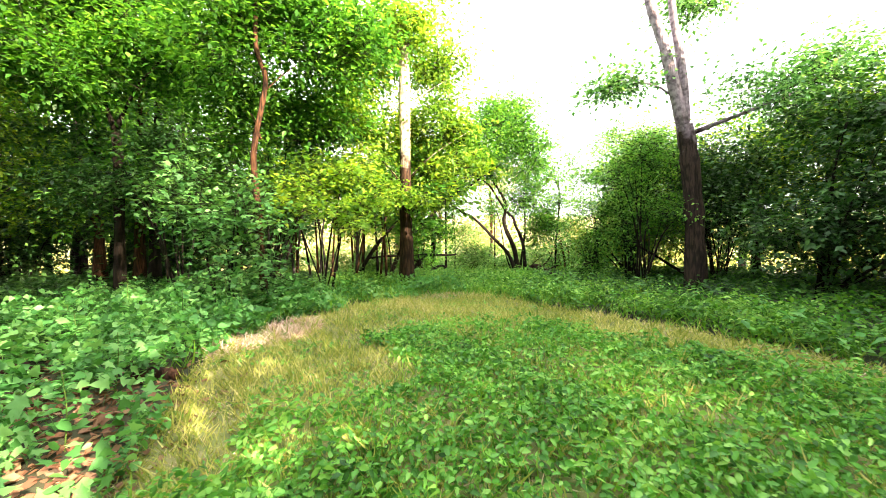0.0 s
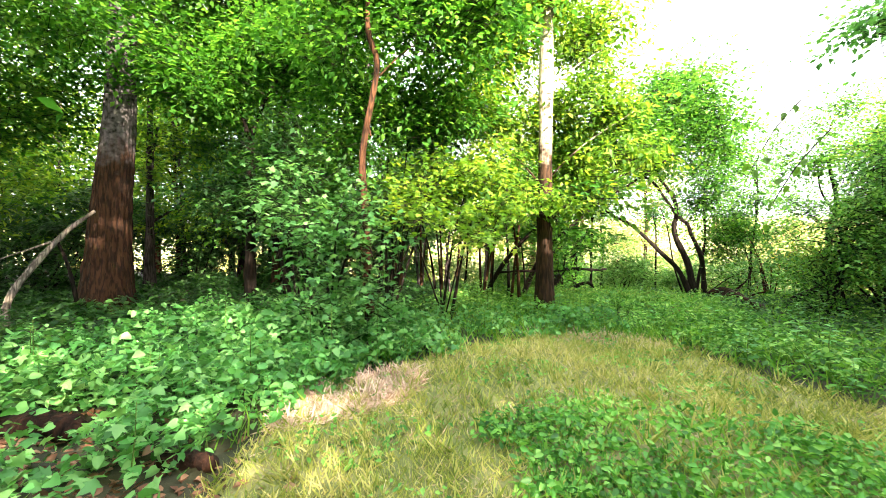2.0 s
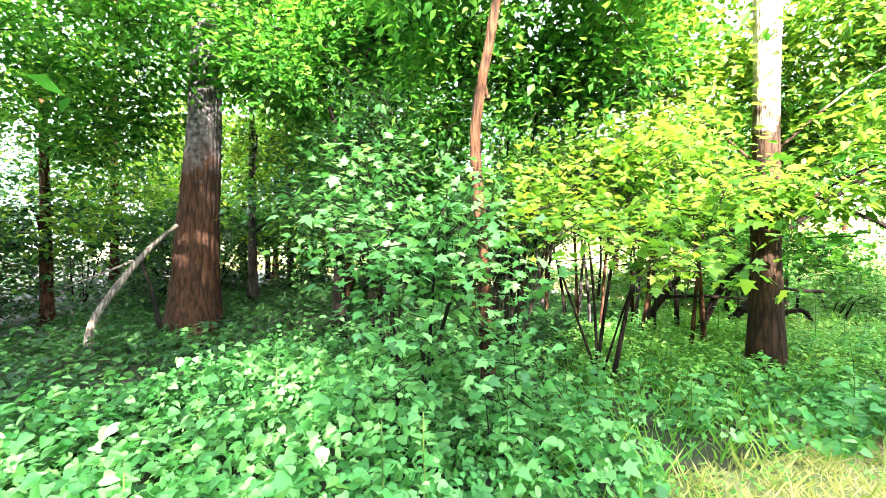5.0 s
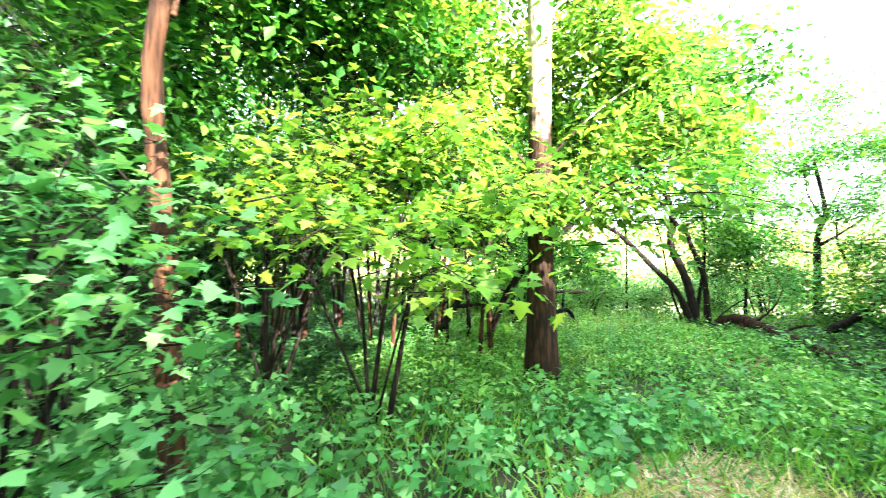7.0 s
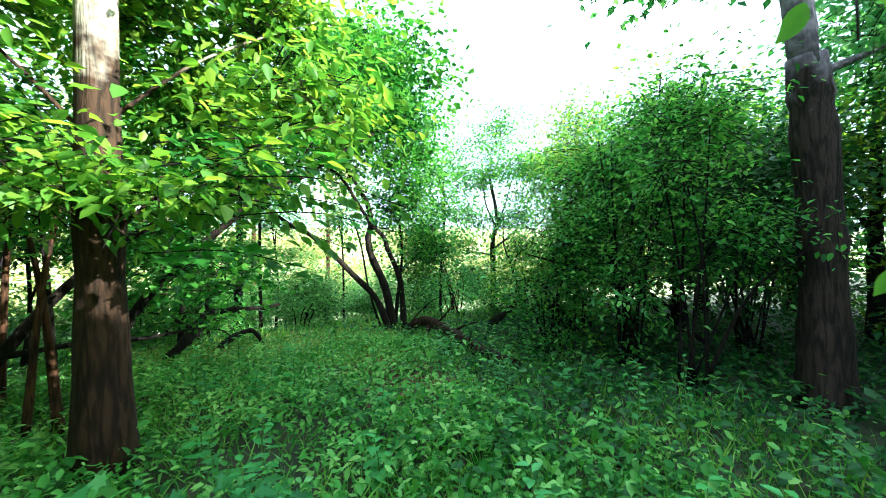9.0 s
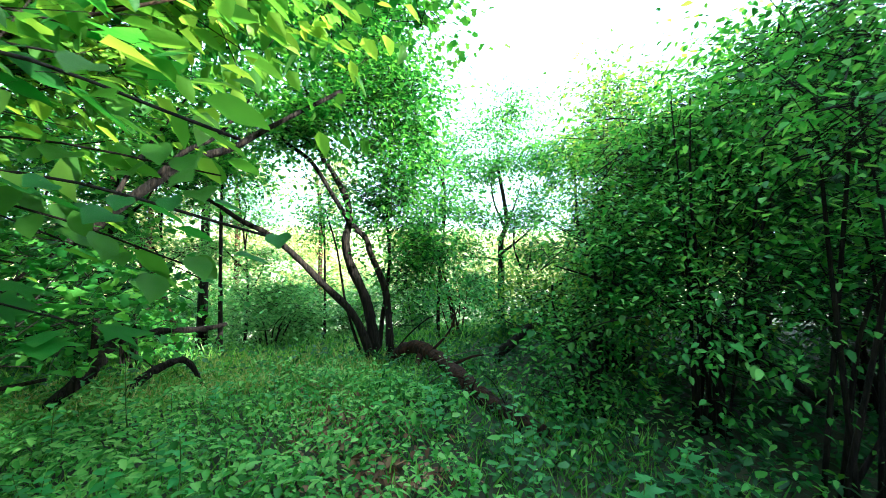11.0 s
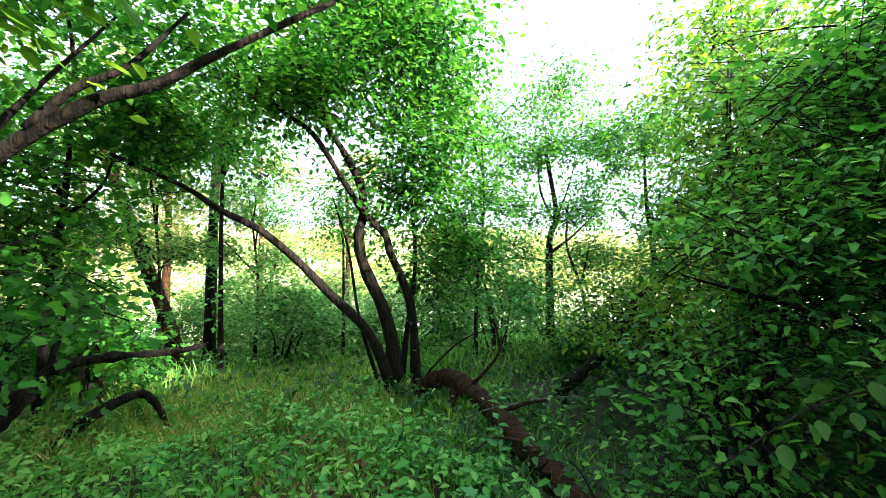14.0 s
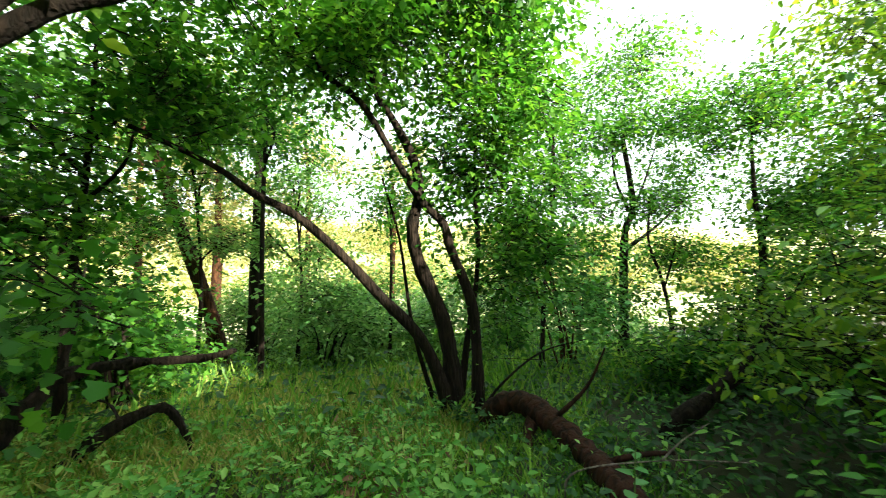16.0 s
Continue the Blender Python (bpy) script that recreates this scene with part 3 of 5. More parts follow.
r = np.random.default_rng(12)
bare = lambda x, y: ((x + 2.75) ** 2 + (y - 3.2) ** 2 < 0.3) | ((x + 4.2) ** 2 + ((y - 3.6) * 1.4) ** 2 < 0.45) | ((x + 2.3) ** 2 + ((y - 2.3) * 0.8) ** 2 < 0.1)
under = lambda x, y: (y > 7.3 - 0.25 * np.sin(2.3 * x)) & (x < -0.7) & (r.random(len(x)) < 0.72)
left = lambda x, y: off_lawn(x, y) & (x < 0.5) & (y < 9.0) & ~under(x, y) & ~(bare(x, y) & (r.random(len(x)) < 0.9))
x, y = sow(44000, (-6.5, 0.5, 0.8, 9.0), r, lambda x, y: left(x, y) & (r.random(len(x)) < 0.15 + 1.0 * patchy(x, y, 0.8)))
lift = 0.14 + 0.24 * np.clip((-x - 1.5) / 2, 0, 1)
carpet("herb_layer", x, y, lift + 0.2 * patchy(x, y, 1.9, 0.5), 0.078, HEART, LEAF_HERB, "knee-high green herbs with broad heart-shaped leaves", r, 0.9)
x, y = sow(15000, (-6.5, 0.5, 0.8, 9.0), r, lambda x, y: left(x, y) & (patchy(x, y, 1.1, 3.0) > 0.4))
carpet("broadleaf_herbs", x, y, 0.3 + 0.25 * patchy(x, y, 1.5, 2.2), 0.088, MAPLE, LEAF_BLUE, "lobed blue-green leaves of low woodland plants", r, 0.9)
x, y = sow(22000, (-6.5, 0.5, 0.8, 9.0), r, left)
carpet("small_herbs", x, y, 0.38, 0.055, OVAL, LEAF_HERB, "small-leaved green undergrowth", r, 0.8)
shade = lambda x, y: (x > 2.7 + 0.3 * np.sin(1.7 * y)) & (y > 6.6) & (r.random(len(x)) < 0.85)
right = lambda x, y: off_lawn(x, y) & ~shade(x, y) & ((y > 8.0) | (x > 0.3)) & ~((x < 0.5) & (y < 9.0))
x, y = sow(72000, (-3.5, 5.0, 3.8, 15.0), r, lambda x, y: right(x, y) & (r.random(len(x)) < 0.25 + 0.9 * patchy(x, y, 0.9)))
carpet("way_herbs", x, y, 0.2 + 0.15 * patchy(x, y, 1.9), 0.064, OVAL, LEAF_WAY, "fine cool green herbs along the narrow way", r, 0.38)
x, y = sow(15000, (-3.5, 5.0, 3.8, 13.6), r, lambda x, y: right(x, y) & (patchy(x, y, 1.2, 2.0) > 0.42))
carpet("way_broadleaf", x, y, 0.32, 0.095, OVAL, LEAF_WAY, "broad green leaves among finer herbs", r, 0.36)
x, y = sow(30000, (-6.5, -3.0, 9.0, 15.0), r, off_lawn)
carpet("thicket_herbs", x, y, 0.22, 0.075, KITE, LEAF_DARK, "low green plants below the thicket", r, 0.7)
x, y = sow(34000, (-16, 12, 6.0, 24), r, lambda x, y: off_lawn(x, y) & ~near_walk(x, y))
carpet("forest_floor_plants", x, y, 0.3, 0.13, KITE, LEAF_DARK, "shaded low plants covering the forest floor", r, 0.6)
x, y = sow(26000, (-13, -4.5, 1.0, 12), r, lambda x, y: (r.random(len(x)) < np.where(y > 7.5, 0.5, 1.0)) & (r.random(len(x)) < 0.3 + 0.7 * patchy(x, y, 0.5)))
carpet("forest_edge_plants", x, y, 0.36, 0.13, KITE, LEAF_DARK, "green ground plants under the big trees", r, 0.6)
x, y = sow(62000, (-3.5, 4.2, 8.2, 17.5), r, lambda x, y: r.random(len(x)) < (0.15 + 0.85 * patchy(x, y, 0.6, 1.5)) * np.where(y < 12.5, 0.4, 0.9))
blades("woodland_grass", x, y, 0.20, GRASS_TALL, "tufts of bright green woodland grass", r, 0.8, 0.9)
x, y = sow(24000, (-1.8, 2.9, 13.6, 17.6), r, lambda x, y: r.random(len(x)) < np.clip((y - 13.4) * 0.6, 0, 1))
blades("crest_grass", x, y, 0.19, GRASS, "short bright yellow-green grass on the crest", r, 0.8, 1.6, SHORT)
x, y = sow(26000, (-8, 9, 14.5, 30), r)
blades("hillside_grass", x, y, 0.35, GRASS_TALL, "long grass over the crest of the slope", r, 0.7, 1.3, SHORT)
x, y = sow(17000, (1.0, 9.0, 4.0, 9.8), r, lambda x, y: off_lawn(x, y) & ~((x > 2.5 + 0.3 * np.sin(2 * y)) & (y > 6.3) & (r.random(len(x)) < 0.88)))
carpet("bank_herbs", x, y, 0.28 + 0.2 * patchy(x, y, 1.7, 1.2), 0.078, OVAL, LEAF_MAPLE, "fresh green herbs on the shaded bank", r, 0.6)
x, y = sow(7000, (-2.9, 4.4, 3.8, 9.0), r, lambda x, y: off_lawn(x, y))
blades("edge_grass", x, y, 0.26, GRASS_TALL, "uncut grass fringe along the mown edge", r, 0.8, 0.8)

ring = lambda x, y: off_lawn(x, y) & ~((x > -6.5) & (x < 1.0) & (y > 0.9)) & (r.random(len(x)) < (1.75 - np.hypot(x, y + 1) / 10) * (0.45 + 0.7 * patchy(x, y, 0.6, 0.7)))
x, y = sow(62000, (-15, 14, -14, 5.0), r, ring)
carpet("clearing_edge_plants", x, y, 0.34, 0.14, KITE, LEAF_HERB, "green plants growing around the mown clearing", r, 0.6)

# deep shade under the bank bushes, painted as darker leaves
x, y = sow(19000, (2.6, 8.5, 6.2, 15.0), r, lambda x, y: off_lawn(x, y) & (r.random(len(x)) < 0.35 + 0.6 * patchy(x, y, 1.1)))
carpet("bank_floor_plants", x, y, 0.26, 0.08, OVAL, LEAF_DARK, "dark shaded plants under the bank bushes", r, 0.8)

# dead leaves in the gaps at the left edge of the turf
x, y = np.concatenate([r.normal(-2.9, 0.5, 700), r.normal(-4.2, 0.5, 400), r.normal(-2.2, 0.25, 300)]), np.concatenate([r.normal(3.1, 0.5, 700), r.normal(3.7, 0.4, 400), r.normal(2.3, 0.3, 300)])
carpet("dead_leaves", x, y, 0.035, 0.09, OVAL, DEAD_LEAF, "brown dead leaves lying on bare soil", r, 0.7, "litter")
x, y = r.normal(1.75, 0.3, 1300), r.uniform(10.5, 14.6, 1300)
carpet("path_litter", x, y, 0.10, 0.085, OVAL, DEAD_LEAF, "brown leaf litter on a trodden trace", r, 0.7, "litter")


# ---- single herbs and saplings ----
def herb(name, label, height, leaves, size, shape, leaf, seed, droop=0.3):
    """One upright weed: a stem and pairs of leaves up it."""
    q = np.random.default_rng(seed)
    root = empty(name, 0, 0, 0, label, "weed", "weeds along the lawn edge")
    top = np.array([q.uniform(-0.06, 0.06), q.uniform(-0.06, 0.06), height])
    stem_part("stem", [(0, 0, -0.03), top * 0.5 + [0.02, 0, 0], top], 0.006, 0.003, STEM, root, 5, 5, 0.05)
    for k in range(leaves):
        h = 0.25 + 0.75 * k / (leaves - 1)
        az = k * 2.4 + q.uniform(-0.3, 0.3)
        d = np.array([[math.cos(az), math.sin(az), 0.35 - droop * q.random()]])
        v, f = scatter(shape, (top * h)[None], d, np.array([[0.15 * q.standard_normal(), 0.15 * q.standard_normal(), 1.0]]), np.array([size * (1.15 - 0.5 * h) * q.uniform(0.85, 1.15)]))
        child("leaf", mesh_of("leaf", v, [f], leaf), root)
    return root


kinds = [herb("nettle", "upright green nettle with toothed leaves", 0.55, 12, 0.13, OVAL, LEAF_HERB, 1),
         herb("woodland_weed", "leafy green weed with heart-shaped leaves", 0.42, 10, 0.13, HEART, LEAF_HERB, 2),
         herb("maple_seedling", "maple seedling with lobed blue-green leaves", 0.5, 10, 0.14, MAPLE, LEAF_BLUE, 3),
         herb("tall_weed", "tall slender weed above the herb layer", 0.8, 16, 0.11, OVAL, LEAF_BLUE, 4)]
spots = [(-3.0, 3.6), (-3.4, 4.3), (-3.9, 3.2), (-2.9, 5.4), (-3.6, 5.2), (-4.3, 4.6), (-2.6, 6.2), (-2.2, 7.0), (-1.6, 7.8), (-3.2, 2.6), (-2.6, 2.7), (-4.6, 5.8),
         (-5.2, 4.2), (-1.0, 8.7), (0.9, 9.0), (1.5, 8.0), (2.4, 7.4), (2.8, 8.5), (3.3, 6.6), (3.9, 6.2), (4.4, 5.5), (0.2, 9.5), (2.6, 10.3), (2.5, 11.4),
         (3.0, 9.6), (0.1, 11.1), (-0.6, 12.4), (2.9, 12.1), (-3.0, 6.9), (-2.5, 8.3), (-4.0, 7.4), (-5.6, 6.6)]
for k, (sx, sy) in enumerate(spots):
    src = kinds[(k * 3 + k // 4) % 4]
    if k < 4:
        kinds[k].matrix_basis = pose(sx, sy, gz(sx, sy), 0, 0, 77 * k % 360)
    else:
        copy_thing(src, pose(sx, sy, gz(sx, sy), 0, 0, 77 * k % 360))

q = np.random.default_rng(21)
more = 0
while more < 80:
    sx, sy = q.uniform(-5.5, 4.0), q.uniform(2.0, 13.5)
    one = np.array([sx]), np.array([sy])
    if inside(LAWN, *one)[0] or (sx > 0.2 and sy < 6.5) or abs(sx - 0.3 - (sy - 6) * 0.35) < 0.5 and sy > 5.5 or bare(*one)[0]:
        continue
    c = copy_thing(kinds[more % 4], pose(sx, sy, gz(sx, sy), 0, 0, 360 * q.random()))
    c.scale = (q.uniform(0.6, 1.05),) * 3
    more += 1

# ---- named trees ----
g = gz(-9.26, 7.2)
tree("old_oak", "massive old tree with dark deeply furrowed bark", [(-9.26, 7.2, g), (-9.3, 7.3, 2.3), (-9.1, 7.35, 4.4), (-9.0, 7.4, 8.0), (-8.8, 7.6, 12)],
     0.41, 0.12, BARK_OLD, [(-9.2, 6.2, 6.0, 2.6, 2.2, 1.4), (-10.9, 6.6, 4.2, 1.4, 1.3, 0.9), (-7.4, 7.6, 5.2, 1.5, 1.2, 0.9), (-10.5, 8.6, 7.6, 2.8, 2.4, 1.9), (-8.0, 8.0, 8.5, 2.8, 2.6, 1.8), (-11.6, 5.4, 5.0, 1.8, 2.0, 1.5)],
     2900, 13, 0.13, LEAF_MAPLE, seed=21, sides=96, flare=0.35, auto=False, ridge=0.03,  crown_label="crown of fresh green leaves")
tree("slender_maple", "slender curved maple with reddish-brown bark", [(-3.18, 7.1, 0.4), (-3.24, 7.1, 1.4), (-3.27, 7.1, 2.1), (-3.34, 7.1, 3.0), (-3.28, 7.1, 3.5), (-3.17, 7.1, 4.0), (-3.1, 7.1, 4.5), (-3.26, 7.1, 5.1), (-3.25, 7.2, 6.6), (-3.3, 7.3, 8.0)],
     0.065, 0.035, BARK_RED, [(-3.8, 7.6, 5.6, 1.3, 1.0, 0.9), (-2.2, 7.9, 5.4, 1.2, 1.0, 0.9), (-3.5, 8.2, 6.8, 1.7, 1.4, 1.1), (-4.4, 8.6, 4.3, 1.2, 0.9, 0.9), (-3.0, 9.0, 4.6, 1.3, 0.9, 0.8)],
     2000, 13, 0.12, LEAF_MAPLE, seed=31, auto=False, limbs=[([(-3.2, 7.1, 3.4), (-3.6, 7.6, 4.0), (-4.4, 8.5, 4.4)], 0.016, 0.006), ([(-3.15, 7.1, 4.2), (-2.8, 7.5, 4.8), (-2.2, 7.9, 5.3)], 0.013, 0.005)])
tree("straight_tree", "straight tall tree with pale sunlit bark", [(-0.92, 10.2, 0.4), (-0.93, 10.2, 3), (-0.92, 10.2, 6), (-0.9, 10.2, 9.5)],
     0.165, 0.12, BARK_SUNLIT_TOP, [(-2.4, 10.4, 4.6, 1.1, 1.0, 0.9), (0.35, 10.7, 4.7, 0.75, 0.9, 0.8), (-2.4, 10.6, 6.4, 1.2, 1.2, 1.1), (0.0, 11.2, 6.4, 0.8, 1.0, 0.9), (-1.2, 11.6, 7.4, 1.3, 1.0, 1.3), (-0.7, 9.75, 2.75, 1.2, 0.5, 0.32),
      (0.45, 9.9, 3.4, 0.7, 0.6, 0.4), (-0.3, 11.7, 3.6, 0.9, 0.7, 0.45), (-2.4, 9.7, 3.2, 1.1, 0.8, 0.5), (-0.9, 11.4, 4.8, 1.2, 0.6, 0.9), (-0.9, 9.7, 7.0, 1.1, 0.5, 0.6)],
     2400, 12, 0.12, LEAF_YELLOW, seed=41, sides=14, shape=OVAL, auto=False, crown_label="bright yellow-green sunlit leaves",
     limbs=[([(-0.92, 10.2, 2.9), (-1.5, 10.25, 3.6), (-2.4, 10.4, 4.4)], 0.02, 0.006), ([(-0.92, 10.2, 3.1), (-0.2, 10.3, 3.8), (0.8, 10.6, 4.5)], 0.02, 0.006), ([(-0.92, 10.2, 2.2), (-0.2, 10.0, 2.8), (0.8, 9.8, 3.2)], 0.018, 0.006),
            ([(-0.92, 10.2, 4.6), (-1.6, 10.4, 5.4), (-2.4, 10.6, 6.2)], 0.02, 0.006), ([(-0.92, 10.2, 4.9), (-0.3, 10.7, 5.6), (0.5, 11.2, 6.2)], 0.02, 0.006)])
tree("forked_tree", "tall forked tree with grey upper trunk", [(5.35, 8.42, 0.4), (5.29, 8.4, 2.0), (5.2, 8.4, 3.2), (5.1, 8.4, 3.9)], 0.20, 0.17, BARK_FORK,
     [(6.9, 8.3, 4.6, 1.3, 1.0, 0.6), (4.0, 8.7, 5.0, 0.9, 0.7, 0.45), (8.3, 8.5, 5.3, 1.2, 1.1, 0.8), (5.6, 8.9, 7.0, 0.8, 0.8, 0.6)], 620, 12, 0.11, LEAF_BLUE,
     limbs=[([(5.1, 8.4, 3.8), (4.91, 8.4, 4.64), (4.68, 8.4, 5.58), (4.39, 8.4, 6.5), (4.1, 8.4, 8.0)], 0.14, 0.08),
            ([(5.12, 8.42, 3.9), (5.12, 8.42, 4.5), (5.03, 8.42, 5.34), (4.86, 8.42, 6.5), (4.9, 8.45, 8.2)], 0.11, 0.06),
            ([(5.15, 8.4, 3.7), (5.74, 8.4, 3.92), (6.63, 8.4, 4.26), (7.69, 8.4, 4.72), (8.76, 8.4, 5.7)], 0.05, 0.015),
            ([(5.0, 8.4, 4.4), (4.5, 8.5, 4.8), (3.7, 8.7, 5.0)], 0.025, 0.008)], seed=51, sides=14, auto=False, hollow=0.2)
tree("fork_maple", "young forked maple with dark bark", [(-6.98, 8.6, 0.4), (-6.95, 8.6, 3.2), (-6.99, 8.6, 4.04)], 0.11, 0.08, BARK_DARK,
     [(-7.6, 8.5, 5.6, 1.4, 1.2, 1.0), (-5.9, 8.6, 5.6, 1.3, 1.1, 1.0), (-6.2, 9.3, 3.2, 1.2, 0.9, 0.6), (-7.4, 8.8, 7.2, 1.8, 1.5, 1.2)], 1900, 13, 0.125, LEAF_MAPLE,
     limbs=[([(-6.99, 8.6, 4.0), (-7.27, 8.6, 4.77), (-7.6, 8.6, 5.97), (-7.7, 8.7, 7.2)], 0.06, 0.02), ([(-6.99, 8.6, 4.0), (-6.54, 8.6, 4.88), (-5.8, 8.6, 5.71)], 0.05, 0.015)], seed=61, auto=False)

# the many-stemmed tree at the crest
root_z = gz(2.75, 14.75) - 0.06
d_tree = empty("multi_stem_tree", 2.75, 14.75, root_z, "many-stemmed leaning tree with dark bark at the crest", "tree")
STEMS = [([(2.78, 14.75, root_z), (2.72, 14.75, 0.8), (2.6, 14.75, 1.37), (2.33, 14.75, 2.0), (2.27, 14.75, 2.39), (2.34, 14.78, 2.68), (2.29, 14.8, 3.08), (2.06, 14.8, 3.52), (1.84, 14.8, 3.9), (1.6, 14.9, 5.2)], 0.105, 0.03),
         ([(2.70, 14.72, root_z), (2.6, 14.72, 0.62), (2.36, 14.72, 1.15), (1.91, 14.7, 1.63), (1.49, 14.7, 2.09), (1.08, 14.65, 2.45), (0.7, 14.6, 2.65), (0.33, 14.6, 2.91), (-0.3, 14.5, 3.2)], 0.085, 0.025),
         ([(3.04, 14.75, root_z), (3.0, 14.75, 1.1), (2.92, 14.75, 1.59), (2.68, 14.72, 2.15), (2.6, 14.7, 2.4), (2.35, 14.68, 2.64), (2.05, 14.66, 3.1), (1.7, 14.66, 3.64), (1.28, 14.66, 3.95), (0.9, 14.6, 4.6)], 0.07, 0.025),
         ([(2.85, 14.9, root_z), (2.95, 14.95, 1.0), (3.1, 15.0, 2.0), (3.05, 15.0, 3.2), (3.2, 15.0, 4.6)], 0.05, 0.015),
         ([(2.6, 14.8, root_z), (2.3, 14.85, 1.2), (2.15, 14.9, 2.2), (1.95, 14.9, 2.9)], 0.03, 0.01),
         ([(2.95, 14.6, root_z), (3.15, 14.5, 0.6), (3.6, 14.4, 1.0), (4.1, 14.3, 1.15)], 0.022, 0.006)]
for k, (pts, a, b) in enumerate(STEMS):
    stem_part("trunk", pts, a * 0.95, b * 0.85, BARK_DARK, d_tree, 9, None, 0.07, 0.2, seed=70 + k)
crown(d_tree, [(2.3, 14.8, 4.7, 1.4, 1.2, 1.1), (3.3, 14.9, 3.5, 0.85, 0.9, 1.2), (3.6, 15.1, 2.2, 0.85, 0.8, 1.2), (0.9, 14.6, 4.3, 1.2, 1.0, 0.7), (2.9, 15.0, 6.2, 1.3, 1.2, 1.2), (0.0, 14.6, 3.7, 0.9, 0.8, 0.5), (3.5, 15.3, 4.8, 0.9, 0.8, 1.0), (2.7, 15.0, 3.2, 0.7, 0.7, 0.6), (1.6, 14.6, 5.8, 1.3, 1.1, 0.9)],
      2500, 14, 0.10, LEAF_MAPLE, BARK_DARK, 79, hollow=0.1, label="airy crown of small green leaves")

tree("dark_tree", "small dark-stemmed tree beyond the crest", [(7.12, 17.6, -0.3), (7.1, 17.6, 0.9), (7.11, 17.6, 2.4), (7.3, 17.6, 3.05), (7.1, 17.7, 4.5)], 0.11, 0.05, BARK_DARK,
     [(7.2, 17.6, 5.0, 1.5, 1.3, 1.0), (8.3, 17.8, 3.6, 1.3, 1.2, 0.8), (6.1, 17.6, 3.4, 1.0, 1.0, 0.7), (7.5, 17.8, 6.2, 1.1, 1.0, 0.8), (6.4, 17.4, 1.4, 1.1, 1.0, 0.8), (6.0, 17.5, 4.6, 1.0, 1.0, 0.7), (8.6, 17.8, 5.0, 1.2, 1.0, 0.8), (8.4, 17.6, 2.0, 1.0, 1.0, 0.6)], 1300, 12, 0.10, LEAF_MAPLE,
     limbs=[([(7.11, 17.6, 2.1), (7.8, 17.6, 2.55), (8.7, 17.6, 3.3)], 0.045, 0.012), ([(7.11, 17.6, 2.6), (7.6, 17.7, 3.4), (8.1, 17.8, 4.6)], 0.035, 0.01), ([(7.1, 17.6, 1.9), (6.5, 17.6, 2.0), (5.96, 17.6, 1.98)], 0.04, 0.012), ([(7.2, 17.6, 2.9), (6.87, 17.6, 3.6), (6.8, 17.6, 4.4)], 0.04, 0.012)], seed=81, auto=False, hollow=0.1)
tree("leaning_tree", "leaning reddish trunk beyond the clearing", [(-0.95, 19.6, -0.6), (-1.22, 19.6, 0.75), (-1.75, 19.6, 2.4), (-2.4, 19.6, 4.6)], 0.17, 0.10, BARK_RED,
     [(-2.6, 19.8, 5.2, 1.8, 1.5, 1.2)], 320, 12, 0.12, LEAF_MAPLE, seed=91)
tree("twin_tree", "dark upright trunk on the slope", [(-0.55, 20.2, -0.6), (-0.45, 20.2, 2.6), (-0.3, 20.2, 5.5)], 0.14, 0.08, BARK_DARK, [(-0.3, 20.2, 5.6, 1.8, 1.6, 1.4)], 360, 12, 0.12, LEAF_MAPLE, seed=92)
tree("thin_sapling", "thin straight sapling with dark stem", [(0.12, 17.8, -0.2), (0.14, 17.8, 2.5), (0.2, 17.8, 4.5)], 0.05, 0.025, BARK_DARK, [(0.2, 17.8, 4.3, 1.0, 1.0, 1.0)], 160, 12, 0.10, LEAF_MAPLE, seed=93)
tree("thin_sapling", "thin straight sapling with dark stem", [(2.4, 18.6, -0.4), (2.42, 18.6, 1.6), (2.4, 18.6, 3.2)], 0.04, 0.02, BARK_DARK, [(2.4, 18.6, 3.2, 0.9, 0.9, 0.8)], 120, 12, 0.10, LEAF_MAPLE, seed=94)

tree("thin_sapling", "thin crooked sapling with dark stem beyond the crest", [(7.55, 16.7, -0.1), (7.4, 16.7, 0.9), (7.2, 16.7, 1.6), (7.0, 16.8, 2.3), (7.05, 16.8, 3.2)], 0.045, 0.015, BARK_DARK,
     [(7.0, 16.8, 3.1, 0.7, 0.7, 0.5), (7.5, 16.7, 2.3, 0.6, 0.5, 0.35)], 130, 12, 0.09, LEAF_MAPLE, seed=96)

